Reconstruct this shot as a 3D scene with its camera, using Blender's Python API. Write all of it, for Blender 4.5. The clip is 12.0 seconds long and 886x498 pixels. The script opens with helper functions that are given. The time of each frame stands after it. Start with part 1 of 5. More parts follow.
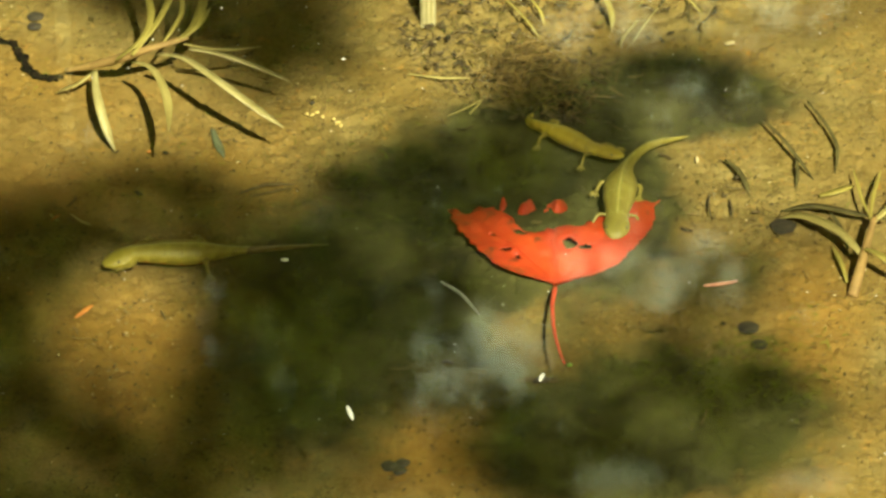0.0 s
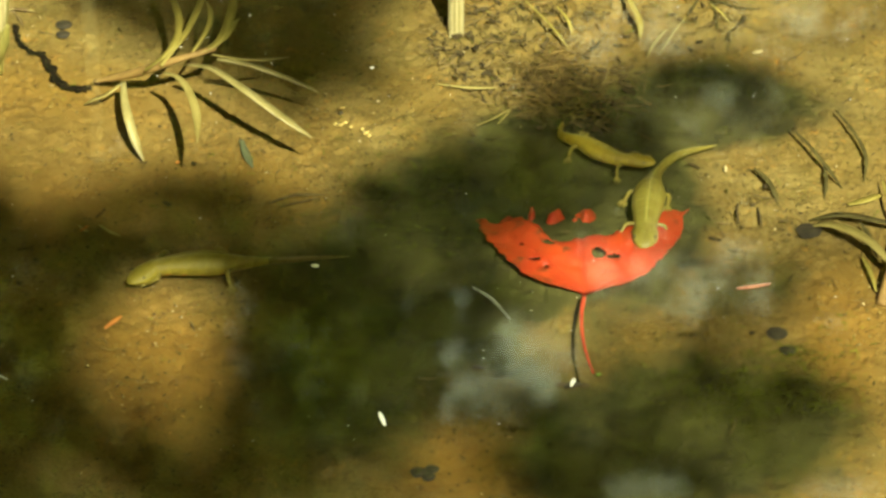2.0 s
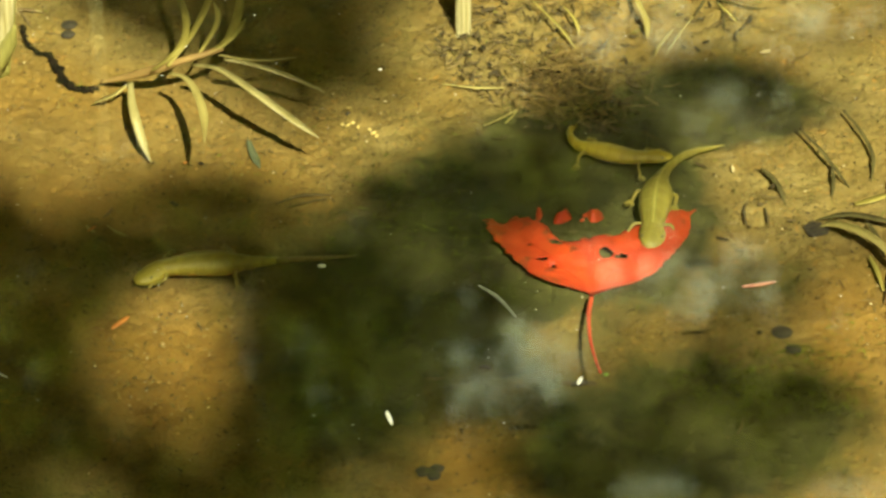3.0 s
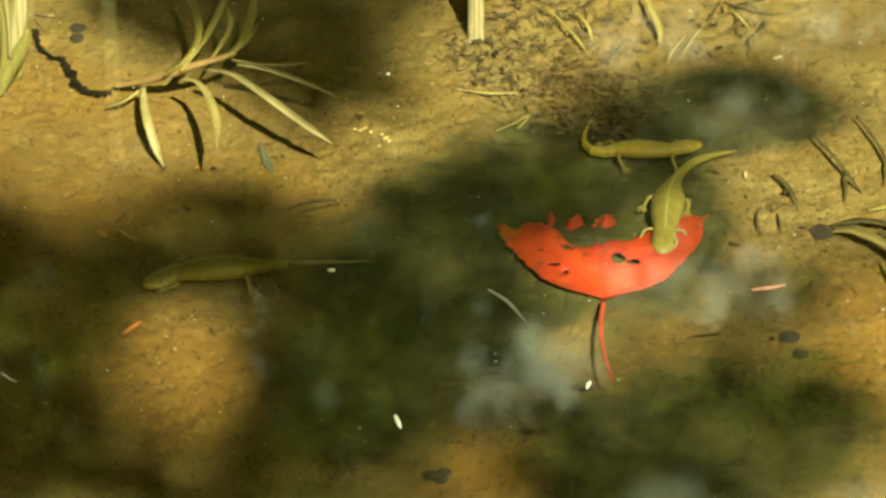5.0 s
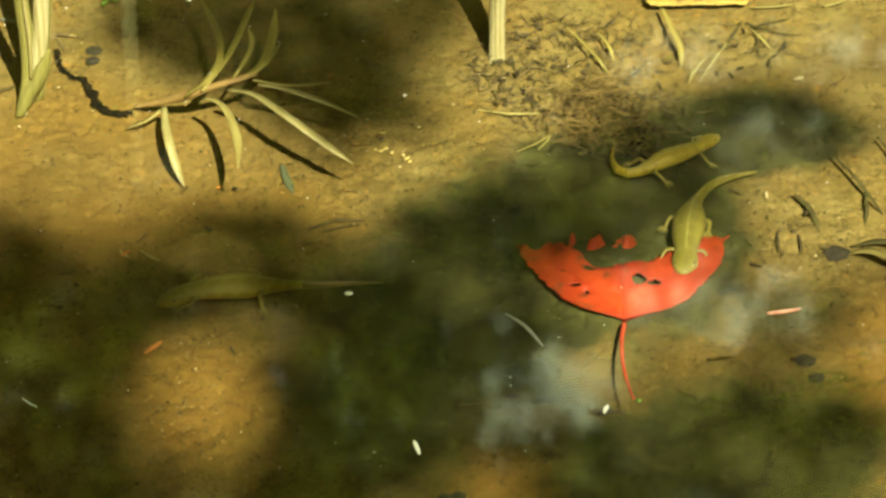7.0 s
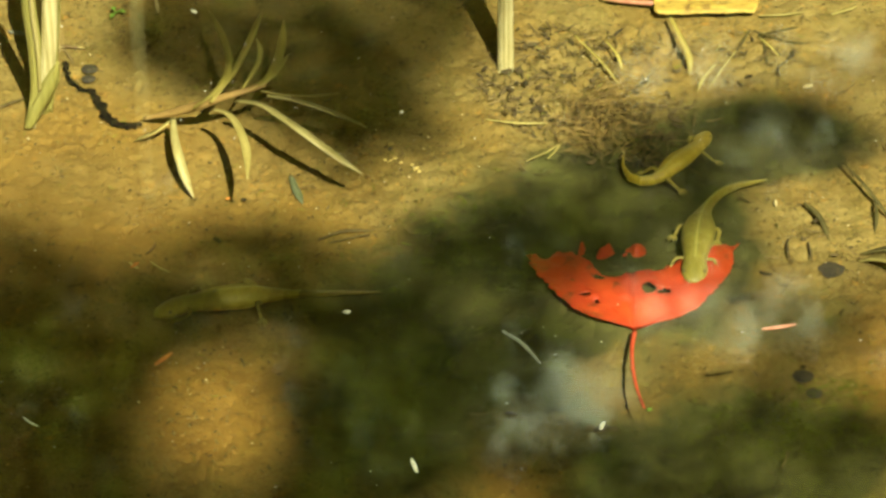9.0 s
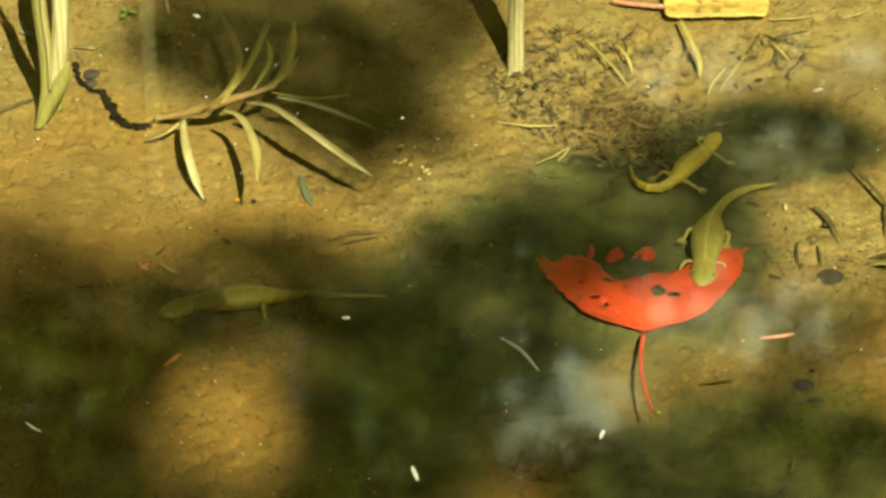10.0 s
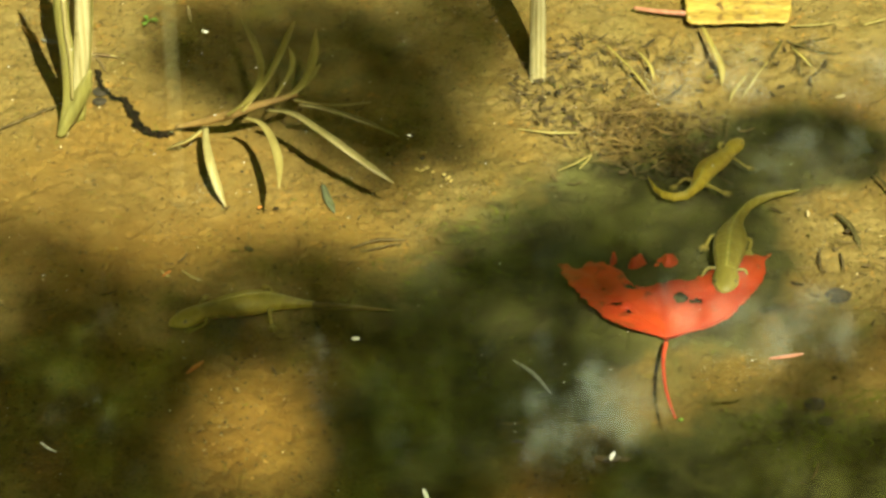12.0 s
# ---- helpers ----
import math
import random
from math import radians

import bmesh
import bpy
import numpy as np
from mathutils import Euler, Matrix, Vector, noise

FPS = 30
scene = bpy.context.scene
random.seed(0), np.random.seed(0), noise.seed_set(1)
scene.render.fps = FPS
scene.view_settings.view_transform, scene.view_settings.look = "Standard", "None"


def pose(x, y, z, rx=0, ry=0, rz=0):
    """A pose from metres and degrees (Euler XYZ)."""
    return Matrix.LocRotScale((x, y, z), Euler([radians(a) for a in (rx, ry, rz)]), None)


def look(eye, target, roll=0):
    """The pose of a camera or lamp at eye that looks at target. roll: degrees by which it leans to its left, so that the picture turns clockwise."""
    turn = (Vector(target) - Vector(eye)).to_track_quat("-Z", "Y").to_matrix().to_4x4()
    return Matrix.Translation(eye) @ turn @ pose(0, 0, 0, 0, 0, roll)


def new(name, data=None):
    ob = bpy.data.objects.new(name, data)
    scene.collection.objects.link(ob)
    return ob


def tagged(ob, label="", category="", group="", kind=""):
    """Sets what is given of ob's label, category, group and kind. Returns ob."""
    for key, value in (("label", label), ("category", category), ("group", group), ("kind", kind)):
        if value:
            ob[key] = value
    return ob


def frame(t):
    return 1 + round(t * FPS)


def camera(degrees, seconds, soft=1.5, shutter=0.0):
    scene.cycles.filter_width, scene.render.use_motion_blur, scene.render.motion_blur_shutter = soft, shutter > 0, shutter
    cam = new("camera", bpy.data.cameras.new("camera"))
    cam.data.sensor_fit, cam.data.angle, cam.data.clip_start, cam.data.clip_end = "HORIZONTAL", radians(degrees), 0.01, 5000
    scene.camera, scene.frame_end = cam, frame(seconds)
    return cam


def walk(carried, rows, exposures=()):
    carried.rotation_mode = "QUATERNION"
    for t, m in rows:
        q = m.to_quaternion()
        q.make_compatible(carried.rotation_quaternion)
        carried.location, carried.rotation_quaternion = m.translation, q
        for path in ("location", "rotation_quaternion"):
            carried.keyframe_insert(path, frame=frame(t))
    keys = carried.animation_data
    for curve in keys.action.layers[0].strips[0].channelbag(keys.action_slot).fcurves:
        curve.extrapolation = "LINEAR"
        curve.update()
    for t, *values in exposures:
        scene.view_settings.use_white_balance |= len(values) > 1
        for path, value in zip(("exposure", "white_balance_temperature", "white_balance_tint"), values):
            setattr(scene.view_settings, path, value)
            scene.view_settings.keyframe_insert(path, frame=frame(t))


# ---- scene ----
cam = camera(11.2, 12.0, soft=2.8)
PATH = [
    (0.0, (0.0000, -1.6180, 1.1756), (0.0252, -0.0118, 0.0), 0.529),
    (0.5, (0.0000, -1.6180, 1.1756), (0.0230, -0.0086, 0.0), 0.608),
    (1.0, (0.0000, -1.6180, 1.1756), (0.0186, -0.0052, 0.0), 0.488),
    (1.5, (0.0000, -1.6180, 1.1756), (0.0160, -0.0048, 0.0), 0.215),
    (2.0, (0.0000, -1.6180, 1.1756), (0.0126, -0.0044, 0.0), 0.113),
    (2.5, (0.0000, -1.6180, 1.1756), (0.0092, -0.0030, 0.0), 0.085),
    (3.0, (0.0000, -1.6180, 1.1756), (0.0094, -0.0043, 0.0), -0.012),
    (5.0, (0.0000, -1.6180, 1.1756), (0.0040, -0.0004, 0.0), -0.012),
    (5.5, (0.0000, -1.6180, 1.1756), (0.0000, -0.0000, 0.0), 0.000),
    (6.0, (0.0000, -1.6180, 1.1756), (-0.0013, 0.0020, 0.0), -0.219),
    (6.5, (0.0000, -1.6180, 1.1756), (-0.0037, 0.0086, 0.0), -0.157),
    (7.0, (0.0000, -1.6180, 1.1756), (-0.0053, 0.0151, 0.0), -0.139),
    (9.0, (0.0000, -1.6180, 1.1756), (-0.0096, 0.0227, 0.0), -0.551),
    (9.5, (0.0000, -1.6180, 1.1756), (-0.0113, 0.0231, 0.0), -0.423),
    (10.0, (0.0000, -1.6180, 1.1756), (-0.0138, 0.0244, 0.0), -0.377),
    (10.5, (0.0000, -1.6180, 1.1756), (-0.0157, 0.0261, 0.0), -0.402),
    (11.0, (0.0000, -1.6180, 1.1756), (-0.0193, 0.0279, 0.0), -0.547),
    (11.5, (0.0000, -1.6180, 1.1756), (-0.0205, 0.0281, 0.0), -0.760),
    (12.0, (0.0000, -1.6180, 1.1756), (-0.0238, 0.0300, 0.0), -0.660),
]
walk(cam, [(t, look(eye, target, roll)) for t, eye, target, roll in PATH], exposures=[(0.0, 2.60, 6500, 10), (12.0, 2.69, 6500, 10)])

# ---- light ----
SUN_HEIGHT, SUN_SIDE = radians(47), radians(16.5)
SUNWARD = Vector((math.sin(SUN_SIDE) * math.cos(SUN_HEIGHT), -math.cos(SUN_SIDE) * math.cos(SUN_HEIGHT), math.sin(SUN_HEIGHT)))
sun = new("sun", bpy.data.lights.new("sun", "SUN"))
sun.data.energy, sun.data.angle, sun.data.color = 3.7, radians(0.53), (0.955, 0.95, 0.83)
sun.matrix_world = look(SUNWARD * 20, (0, 0, 0))
world = bpy.data.worlds.new("sky")
scene.world = world
world.use_nodes = True
wn, wl = world.node_tree.nodes, world.node_tree.links
sky = wn.new("ShaderNodeTexSky")
sky.sky_type, sky.sun_disc = "NISHITA", False
sky.sun_elevation, sky.sun_rotation = SUN_HEIGHT, math.pi - SUN_SIDE
wn["Background"].inputs["Strength"].default_value = 0.05
cloud = wn.new("ShaderNodeTexNoise")
cloud.inputs["Scale"].default_value, cloud.inputs["Detail"].default_value = 3.0, 6.0
cover = wn.new("ShaderNodeValToRGB")
cover.color_ramp.elements[0].position, cover.color_ramp.elements[1].position = 0.05, 0.40
blend = wn.new("ShaderNodeMix")
blend.data_type = "RGBA"
blend.inputs[7].default_value = (20.5, 23.5, 13.5, 1)
coords = wn.new("ShaderNodeTexCoord")
wl.new(coords.outputs["Generated"], cloud.inputs["Vector"])
wl.new(cloud.outputs["Fac"], cover.inputs["Fac"])
wl.new(cover.outputs["Color"], blend.inputs[0])
wl.new(sky.outputs["Color"], blend.inputs[6])
wl.new(blend.outputs[2], wn["Background"].inputs["Color"])

WATER = 0.075


# ---- materials ----
def material(name, dark, light, scale=60.0, fine=600.0, rough=0.6, bump=0.3, spread=0.35, stretch=(1, 1, 1), spec=0.35, by_piece=0.0):
    """Two colours mixed by coarse and fine grain, with relief. scale and fine: grains per metre."""
    m = bpy.data.materials.new(name)
    m.use_nodes = True
    n, l = m.node_tree.nodes, m.node_tree.links
    b = n["Principled BSDF"]
    tc, mp = n.new("ShaderNodeTexCoord"), n.new("ShaderNodeMapping")
    mp.inputs["Scale"].default_value = stretch
    l.new(tc.outputs["Object"], mp.inputs["Vector"])
    a, c = n.new("ShaderNodeTexNoise"), n.new("ShaderNodeTexNoise")
    for node, s in ((a, scale), (c, fine)):
        node.inputs["Scale"].default_value, node.inputs["Detail"].default_value = s, 4.0
        l.new(mp.outputs["Vector"], node.inputs["Vector"])
    add = n.new("ShaderNodeMath")
    add.operation = "MULTIPLY_ADD"
    add.inputs[1].default_value = 0.45
    l.new(c.outputs["Fac"], add.inputs[0])
    l.new(a.outputs["Fac"], add.inputs[2])
    ramp = n.new("ShaderNodeValToRGB")
    e = ramp.color_ramp.elements
    e[0].position, e[1].position = 0.72 - spread / 2, 0.72 + spread / 2
    e[0].color, e[1].color = (*dark, 1), (*light, 1)
    l.new(add.outputs[0], ramp.inputs["Fac"])
    colour = ramp.outputs["Color"]
    if by_piece:
        geo, hsv, mul = n.new("ShaderNodeNewGeometry"), n.new("ShaderNodeHueSaturation"), n.new("ShaderNodeMath")
        mul.operation = "MULTIPLY_ADD"
        mul.inputs[1].default_value, mul.inputs[2].default_value = by_piece, 1 - by_piece / 2
        l.new(geo.outputs["Random Per Island"], mul.inputs[0])
        l.new(mul.outputs[0], hsv.inputs["Value"])
        l.new(colour, hsv.inputs["Color"])
        colour = hsv.outputs["Color"]
    l.new(colour, b.inputs["Base Color"])
    b.inputs["Roughness"].default_value, b.inputs["Specular IOR Level"].default_value = rough, spec
    bp = n.new("ShaderNodeBump")
    bp.inputs["Strength"].default_value, bp.inputs["Distance"].default_value = bump, 0.4 / scale
    l.new(add.outputs[0], bp.inputs["Height"])
    l.new(bp.outputs["Normal"], b.inputs["Normal"])
    return m


def mud_material():
    """Silt: tan and ochre clouds, dark crumbs, algae green with shade painted in, fine relief."""
    m = bpy.data.materials.new("mud")
    m.use_nodes = True
    n, l = m.node_tree.nodes, m.node_tree.links
    b = n["Principled BSDF"]
    tc = n.new("ShaderNodeTexCoord")

    def grain(s, detail, warp=0.0):
        g = n.new("ShaderNodeTexNoise")
        g.inputs["Scale"].default_value, g.inputs["Detail"].default_value = s, detail
        g.inputs["Distortion"].default_value = warp
        l.new(tc.outputs["Object"], g.inputs["Vector"])
        return g.outputs["Fac"]

    def ramp(fac, p0, c0, p1, c1):
        r = n.new("ShaderNodeValToRGB")
        e = r.color_ramp.elements
        e[0].position, e[1].position, e[0].color, e[1].color = p0, p1, (*c0, 1), (*c1, 1)
        l.new(fac, r.inputs["Fac"])
        return r.outputs["Color"]

    def mix(fac, c0, c1):
        x = n.new("ShaderNodeMix")
        x.data_type = "RGBA"
        l.new(fac, x.inputs[0])
        for s, c in ((6, c0), (7, c1)):
            if isinstance(c, tuple):
                x.inputs[s].default_value = (*c, 1)
            else:
                l.new(c, x.inputs[s])
        return x.outputs[2]

    broad, mid, fine, crumb, flake = grain(14, 5), grain(70, 6, 0.6), grain(700, 5), grain(330, 4, 1.8), grain(210, 3, 1.2)
    tan = ramp(mid, 0.35, (0.112, 0.076, 0.015), 0.66, (0.186, 0.131, 0.033))
    warm = mix(ramp(broad, 0.42, (0, 0, 0), 0.62, (1, 1, 1)), tan, mix(mid, (0.100, 0.064, 0.011), (0.205, 0.122, 0.019)))
    dusty = mix(ramp(fine, 0.45, (0, 0, 0), 0.75, (0.5, 0.5, 0.5)), warm, (0.26, 0.18, 0.055))
    dotted = mix(ramp(crumb, 0.59, (0, 0, 0), 0.70, (0.8, 0.8, 0.8)), dusty, (0.035, 0.024, 0.008))
    patch = n.new("ShaderNodeMath")
    patch.operation = "MULTIPLY"
    l.new(ramp(flake, 0.60, (0, 0, 0), 0.70, (0.8, 0.8, 0.8)), patch.inputs[0])
    l.new(ramp(grain(22, 3), 0.44, (0.15, 0.15, 0.15), 0.60, (1, 1, 1)), patch.inputs[1])
    dotted = mix(patch.outputs[0], dotted, (0.30, 0.150, 0.022))
    orange_silt = n.new("ShaderNodeAttribute")
    orange_silt.attribute_name = "orange_silt"
    dotted = mix(orange_silt.outputs["Fac"], dotted, mix(mid, (0.120, 0.058, 0.007), (0.245, 0.128, 0.016)))
    # algae tone that also paints shade and green haze into the bed
    growth_shade, thick = n.new("ShaderNodeAttribute"), n.new("ShaderNodeMath")
    growth_shade.attribute_name = "growth_shade"
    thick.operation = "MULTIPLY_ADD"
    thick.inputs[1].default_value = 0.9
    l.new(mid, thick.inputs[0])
    l.new(growth_shade.outputs["Fac"], thick.inputs[2])
    slime_shade = ramp(grain(38, 5, 0.8), 0.36, (0.026, 0.024, 0.006), 0.70, (0.083, 0.079, 0.018))
    shaded = mix(ramp(thick.outputs[0], 0.55, (0, 0, 0), 1.05, (0.95, 0.95, 0.95)), dotted, slime_shade)
    l.new(shaded, b.inputs["Base Color"])
    b.inputs["Roughness"].default_value, b.inputs["Specular IOR Level"].default_value = 0.9, 0.15
    bp = n.new("ShaderNodeBump")
    bp.inputs["Strength"].default_value, bp.inputs["Distance"].default_value = 0.95, 0.0010
    both = n.new("ShaderNodeMath")
    both.operation = "MULTIPLY_ADD"
    both.inputs[1].default_value = 0.6
    l.new(fine, both.inputs[0])
    l.new(crumb, both.inputs[2])
    l.new(both.outputs[0], bp.inputs["Height"])
    l.new(bp.outputs["Normal"], b.inputs["Normal"])
    return m


def water_material():
    m = bpy.data.materials.new("water")
    m.use_nodes = True
    n, l = m.node_tree.nodes, m.node_tree.links
    clear, shine, mixed, fresnel = (n.new("ShaderNodeBsdfTransparent"), n.new("ShaderNodeBsdfGlossy"), n.new("ShaderNodeMixShader"), n.new("ShaderNodeFresnel"))
    clear.inputs["Color"].default_value = (0.608, 0.630, 0.575, 1)
    shine.inputs["Roughness"].default_value = 0.037
    fresnel.inputs["IOR"].default_value = 1.38
    tc, wave, bp = n.new("ShaderNodeTexCoord"), n.new("ShaderNodeTexNoise"), n.new("ShaderNodeBump")
    wave.inputs["Scale"].default_value, wave.inputs["Detail"].default_value = 9.0, 1.0
    bp.inputs["Strength"].default_value, bp.inputs["Distance"].default_value = 0.006, 0.02
    l.new(tc.outputs["Object"], wave.inputs["Vector"])
    l.new(wave.outputs["Fac"], bp.inputs["Height"])
    l.new(bp.outputs["Normal"], shine.inputs["Normal"])
    l.new(fresnel.outputs["Fac"], mixed.inputs["Fac"])
    l.new(clear.outputs["BSDF"], mixed.inputs[1])
    l.new(shine.outputs["BSDF"], mixed.inputs[2])
    l.new(mixed.outputs["Shader"], n["Material Output"].inputs["Surface"])
    return m


MUD, WATER_SKIN = mud_material(), water_material()
RED = material("red_leaf", (0.43, 0.034, 0.007), (0.65, 0.076, 0.012), 90, 900, 0.5, 0.35, 0.5)
RED_VEIN = material("red_vein", (0.42, 0.045, 0.015), (0.58, 0.085, 0.03), 200, 1500, 0.5, 0.2)
STRAW = material("straw_blade", (0.20, 0.15, 0.03), (0.36, 0.29, 0.08), 40, 900, 0.55, 0.3, 0.5, (1, 1, 1), 0.3, 0.3)
PALE_STRAW = material("pale_straw_blade", (0.165, 0.125, 0.025), (0.36, 0.30, 0.105), 60, 900, 0.4, 0.3, 0.6, (1, 1, 1), 0.45)
GREEN_BLADE = material("green_blade", (0.17, 0.132, 0.018), (0.31, 0.245, 0.045), 40, 900, 0.5, 0.3, 0.5)
STEM = material("brown_stem", (0.15, 0.085, 0.018), (0.30, 0.18, 0.045), 90, 900, 0.7, 0.4, 0.5)
ROOT = material("brown_root", (0.07, 0.042, 0.012), (0.14, 0.085, 0.025), 120, 900, 0.8, 0.5)
BLACK_STRIP = material("black_strip", (0.005, 0.004, 0.002), (0.018, 0.012, 0.005), 200, 1500, 0.95, 0.6, 0.35, (1, 1, 1), 0.05)
TALL_REED = material("green_reed", (0.46, 0.47, 0.12), (0.74, 0.72, 0.30), 30, 500, 0.55, 0.5, 0.4, (26, 26, 0.5))
REED = material("pale_reed", (0.30, 0.22, 0.045), (0.80, 0.70, 0.32), 30, 500, 0.5, 0.6, 0.42, (20, 20, 0.3))
SHEATH = material("green_sheath", (0.16, 0.145, 0.022), (0.36, 0.31, 0.065), 30, 500, 0.5, 0.5, 0.6, (22, 22, 0.6))
NEWT_BACK = material("newt_olive", (0.135, 0.108, 0.013), (0.265, 0.215, 0.034), 130, 1800, 0.45, 0.25, 0.45)
NEWT_AMBER = material("newt_amber", (0.195, 0.152, 0.013), (0.36, 0.285, 0.031), 130, 1800, 0.45, 0.25, 0.45)
NEWT_RIDGE = material("newt_ridge", (0.22, 0.188, 0.033), (0.32, 0.28, 0.06), 220, 1800, 0.45, 0.2)
NEWT_GOLD = material("newt_gold", (0.230, 0.165, 0.010), (0.420, 0.310, 0.022), 130, 1800, 0.45, 0.25, 0.5)
NEWT_FLANK = material("newt_flank", (0.34, 0.25, 0.02), (0.46, 0.36, 0.05), 220, 1800, 0.45, 0.2)
NEWT_LEG = material("newt_leg", (0.16, 0.122, 0.014), (0.31, 0.24, 0.034), 300, 1800, 0.45, 0.2, 0.5)
NEWT_TAIL = material("newt_tail", (0.10, 0.070, 0.012), (0.17, 0.12, 0.022), 220, 1800, 0.45, 0.25, 0.5)
NEWT_BELLY = material("newt_belly", (0.36, 0.14, 0.012), (0.46, 0.20, 0.02), 220, 1800, 0.45, 0.2)
EYE = material("newt_eye", (0.06, 0.052, 0.012), (0.11, 0.095, 0.02), 900, 3000, 0.35, 0.05, 0.5, (1, 1, 1), 0.4)
OCHRE = material("ochre_leaf", (0.24, 0.125, 0.015), (0.52, 0.38, 0.065), 160, 900, 0.5, 0.5, 0.5, (1, 4, 1))
PINK = material("pink_stalk", (0.28, 0.10, 0.05), (0.42, 0.19, 0.10), 200, 900, 0.5, 0.2)
ORANGE = material("orange_scrap", (0.42, 0.13, 0.015), (0.60, 0.22, 0.03), 200, 900, 0.6, 0.3)
WHITE = material("white_husk", (0.24, 0.22, 0.14), (0.42, 0.39, 0.28), 400, 1500, 0.5, 0.2)
GREY_BIT = material("grey_curl", (0.08, 0.075, 0.045), (0.16, 0.15, 0.10), 400, 1500, 0.6, 0.3)
# dark insects and pebble, and discs that stand for cast shadows
DARK_BIT_SHADOW = material("dark_bit_shadow", (0.018, 0.013, 0.005), (0.045, 0.033, 0.013), 500, 2000, 0.8, 0.4)
TEAL = material("teal_scrap", (0.060, 0.066, 0.026), (0.105, 0.115, 0.045), 200, 900, 0.7, 0.3)
SPROUT = material("green_sprout", (0.10, 0.20, 0.012), (0.17, 0.30, 0.03), 300, 1200, 0.5, 0.2)
LITTER = material("litter", (0.05, 0.032, 0.010), (0.16, 0.11, 0.035), 150, 900, 0.85, 0.4, 0.5, (1, 1, 1), 0.15, 1.0)
DARK_LITTER = material("dark_litter", (0.032, 0.022, 0.008), (0.08, 0.055, 0.018), 150, 900, 0.9, 0.4, 0.5, (1, 1, 1), 0.15, 0.8)
DARK_OLIVE = material("dark_olive", (0.040, 0.032, 0.009), (0.085, 0.068, 0.019), 120, 900, 0.9, 0.4, 0.35, (1, 1, 1), 0.08)
ROOTLET = material("rootlet", (0.06, 0.036, 0.008), (0.175, 0.108, 0.024), 150, 900, 0.8, 0.4, 0.5, (1, 1, 1), 0.2, 0.9)
# green of reflected leaves, given to tufts on the bed
REFLECTED_GREEN = material("algae", (0.055, 0.070, 0.006), (0.125, 0.145, 0.012), 90, 700, 0.9, 0.6, 0.5, (1, 1, 1), 0.1, 0.6)
BARK = material("bark", (0.05, 0.038, 0.026), (0.14, 0.11, 0.08), 18, 120, 0.9, 0.8, 0.4, (1, 1, 0.25))
FOLIAGE = material("foliage", (0.075, 0.105, 0.022), (0.135, 0.165, 0.036), 6, 60, 0.4, 0.2, 0.5, (1, 1, 1), 0.3, 0.7)

# brighter copy of the foliage, with sunlight put into its colour
LIT_FOLIAGE = material("sunlit_foliage", (0.26, 0.31, 0.015), (0.38, 0.43, 0.03), 6, 60, 0.4, 0.2, 0.5, (1, 1, 1), 0.3, 0.5)
OCHRE_CRUMB = material("ochre_crumb", (0.10, 0.056, 0.010), (0.27, 0.155, 0.03), 200, 900, 0.85, 0.4, 0.5, (1, 1, 1), 0.15, 0.9)
SILT_CRUMB = material("silt_crumb", (0.075, 0.050, 0.011), (0.175, 0.120, 0.030), 160, 900, 0.9, 0.5, 0.5, (1, 1, 1), 0.1, 1.0)
YELLOW_GRIT = material("yellow_grit", (0.32, 0.21, 0.04), (0.58, 0.44, 0.12), 500, 1500, 0.7, 0.3)
GLINT = material("pale_glint", (0.6, 0.52, 0.46), (0.85, 0.78, 0.72), 500, 1500, 0.3, 0.1)


def let_light_through(m, share, colour):
    """Thin leaves pass part of the light on."""
    n, l = m.node_tree.nodes, m.node_tree.links
    t, x = n.new("ShaderNodeBsdfTranslucent"), n.new("ShaderNodeMixShader")
    t.inputs["Color"].default_value, x.inputs["Fac"].default_value = (*colour, 1), share
    l.new(n["Principled BSDF"].outputs["BSDF"], x.inputs[1])
    l.new(t.outputs["BSDF"], x.inputs[2])
    l.new(x.outputs["Shader"], n["Material Output"].inputs["Surface"])


def stain(m):
    """Blotches of silt and rot on a dead leaf."""
    n, l = m.node_tree.nodes, m.node_tree.links
    base = n["Principled BSDF"].inputs["Base Color"]
    tc, g, r, x = n.new("ShaderNodeTexCoord"), n.new("ShaderNodeTexNoise"), n.new("ShaderNodeValToRGB"), n.new("ShaderNodeMix")
    g.inputs["Scale"].default_value, g.inputs["Detail"].default_value, g.inputs["Distortion"].default_value = 95, 6, 1.2
    r.color_ramp.elements[0].position, r.color_ramp.elements[1].position = 0.57, 0.70
    x.data_type = "RGBA"
    x.inputs[7].default_value = (0.10, 0.045, 0.012, 1)
    l.new(tc.outputs["Object"], g.inputs["Vector"])
    l.new(g.outputs["Fac"], r.inputs["Fac"])
    l.new(r.outputs["Color"], x.inputs[0])
    l.new(base.links[0].from_socket, x.inputs[6])
    l.new(x.outputs[2], base)


let_light_through(FOLIAGE, 0.5, (0.20, 0.27, 0.03))
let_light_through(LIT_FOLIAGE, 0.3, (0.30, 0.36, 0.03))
stain(RED)
stain(OCHRE)
let_light_through(RED, 0.3, (0.65, 0.05, 0.012))
GRIT = material("pale_grit", (0.30, 0.22, 0.07), (0.50, 0.40, 0.18), 300, 1500, 0.7, 0.3, 0.5, (1, 1, 1), 0.3, 0.6)


# ---- building blocks ----
def mesh(name, verts, faces, mat, smooth=True):
    me = bpy.data.meshes.new(name)
    me.from_pydata([tuple(v) for v in verts], [], faces)
    me.materials.append(mat)
    if smooth:
        me.polygons.foreach_set("use_smooth", [True] * len(me.polygons))
    me.update()
    return me


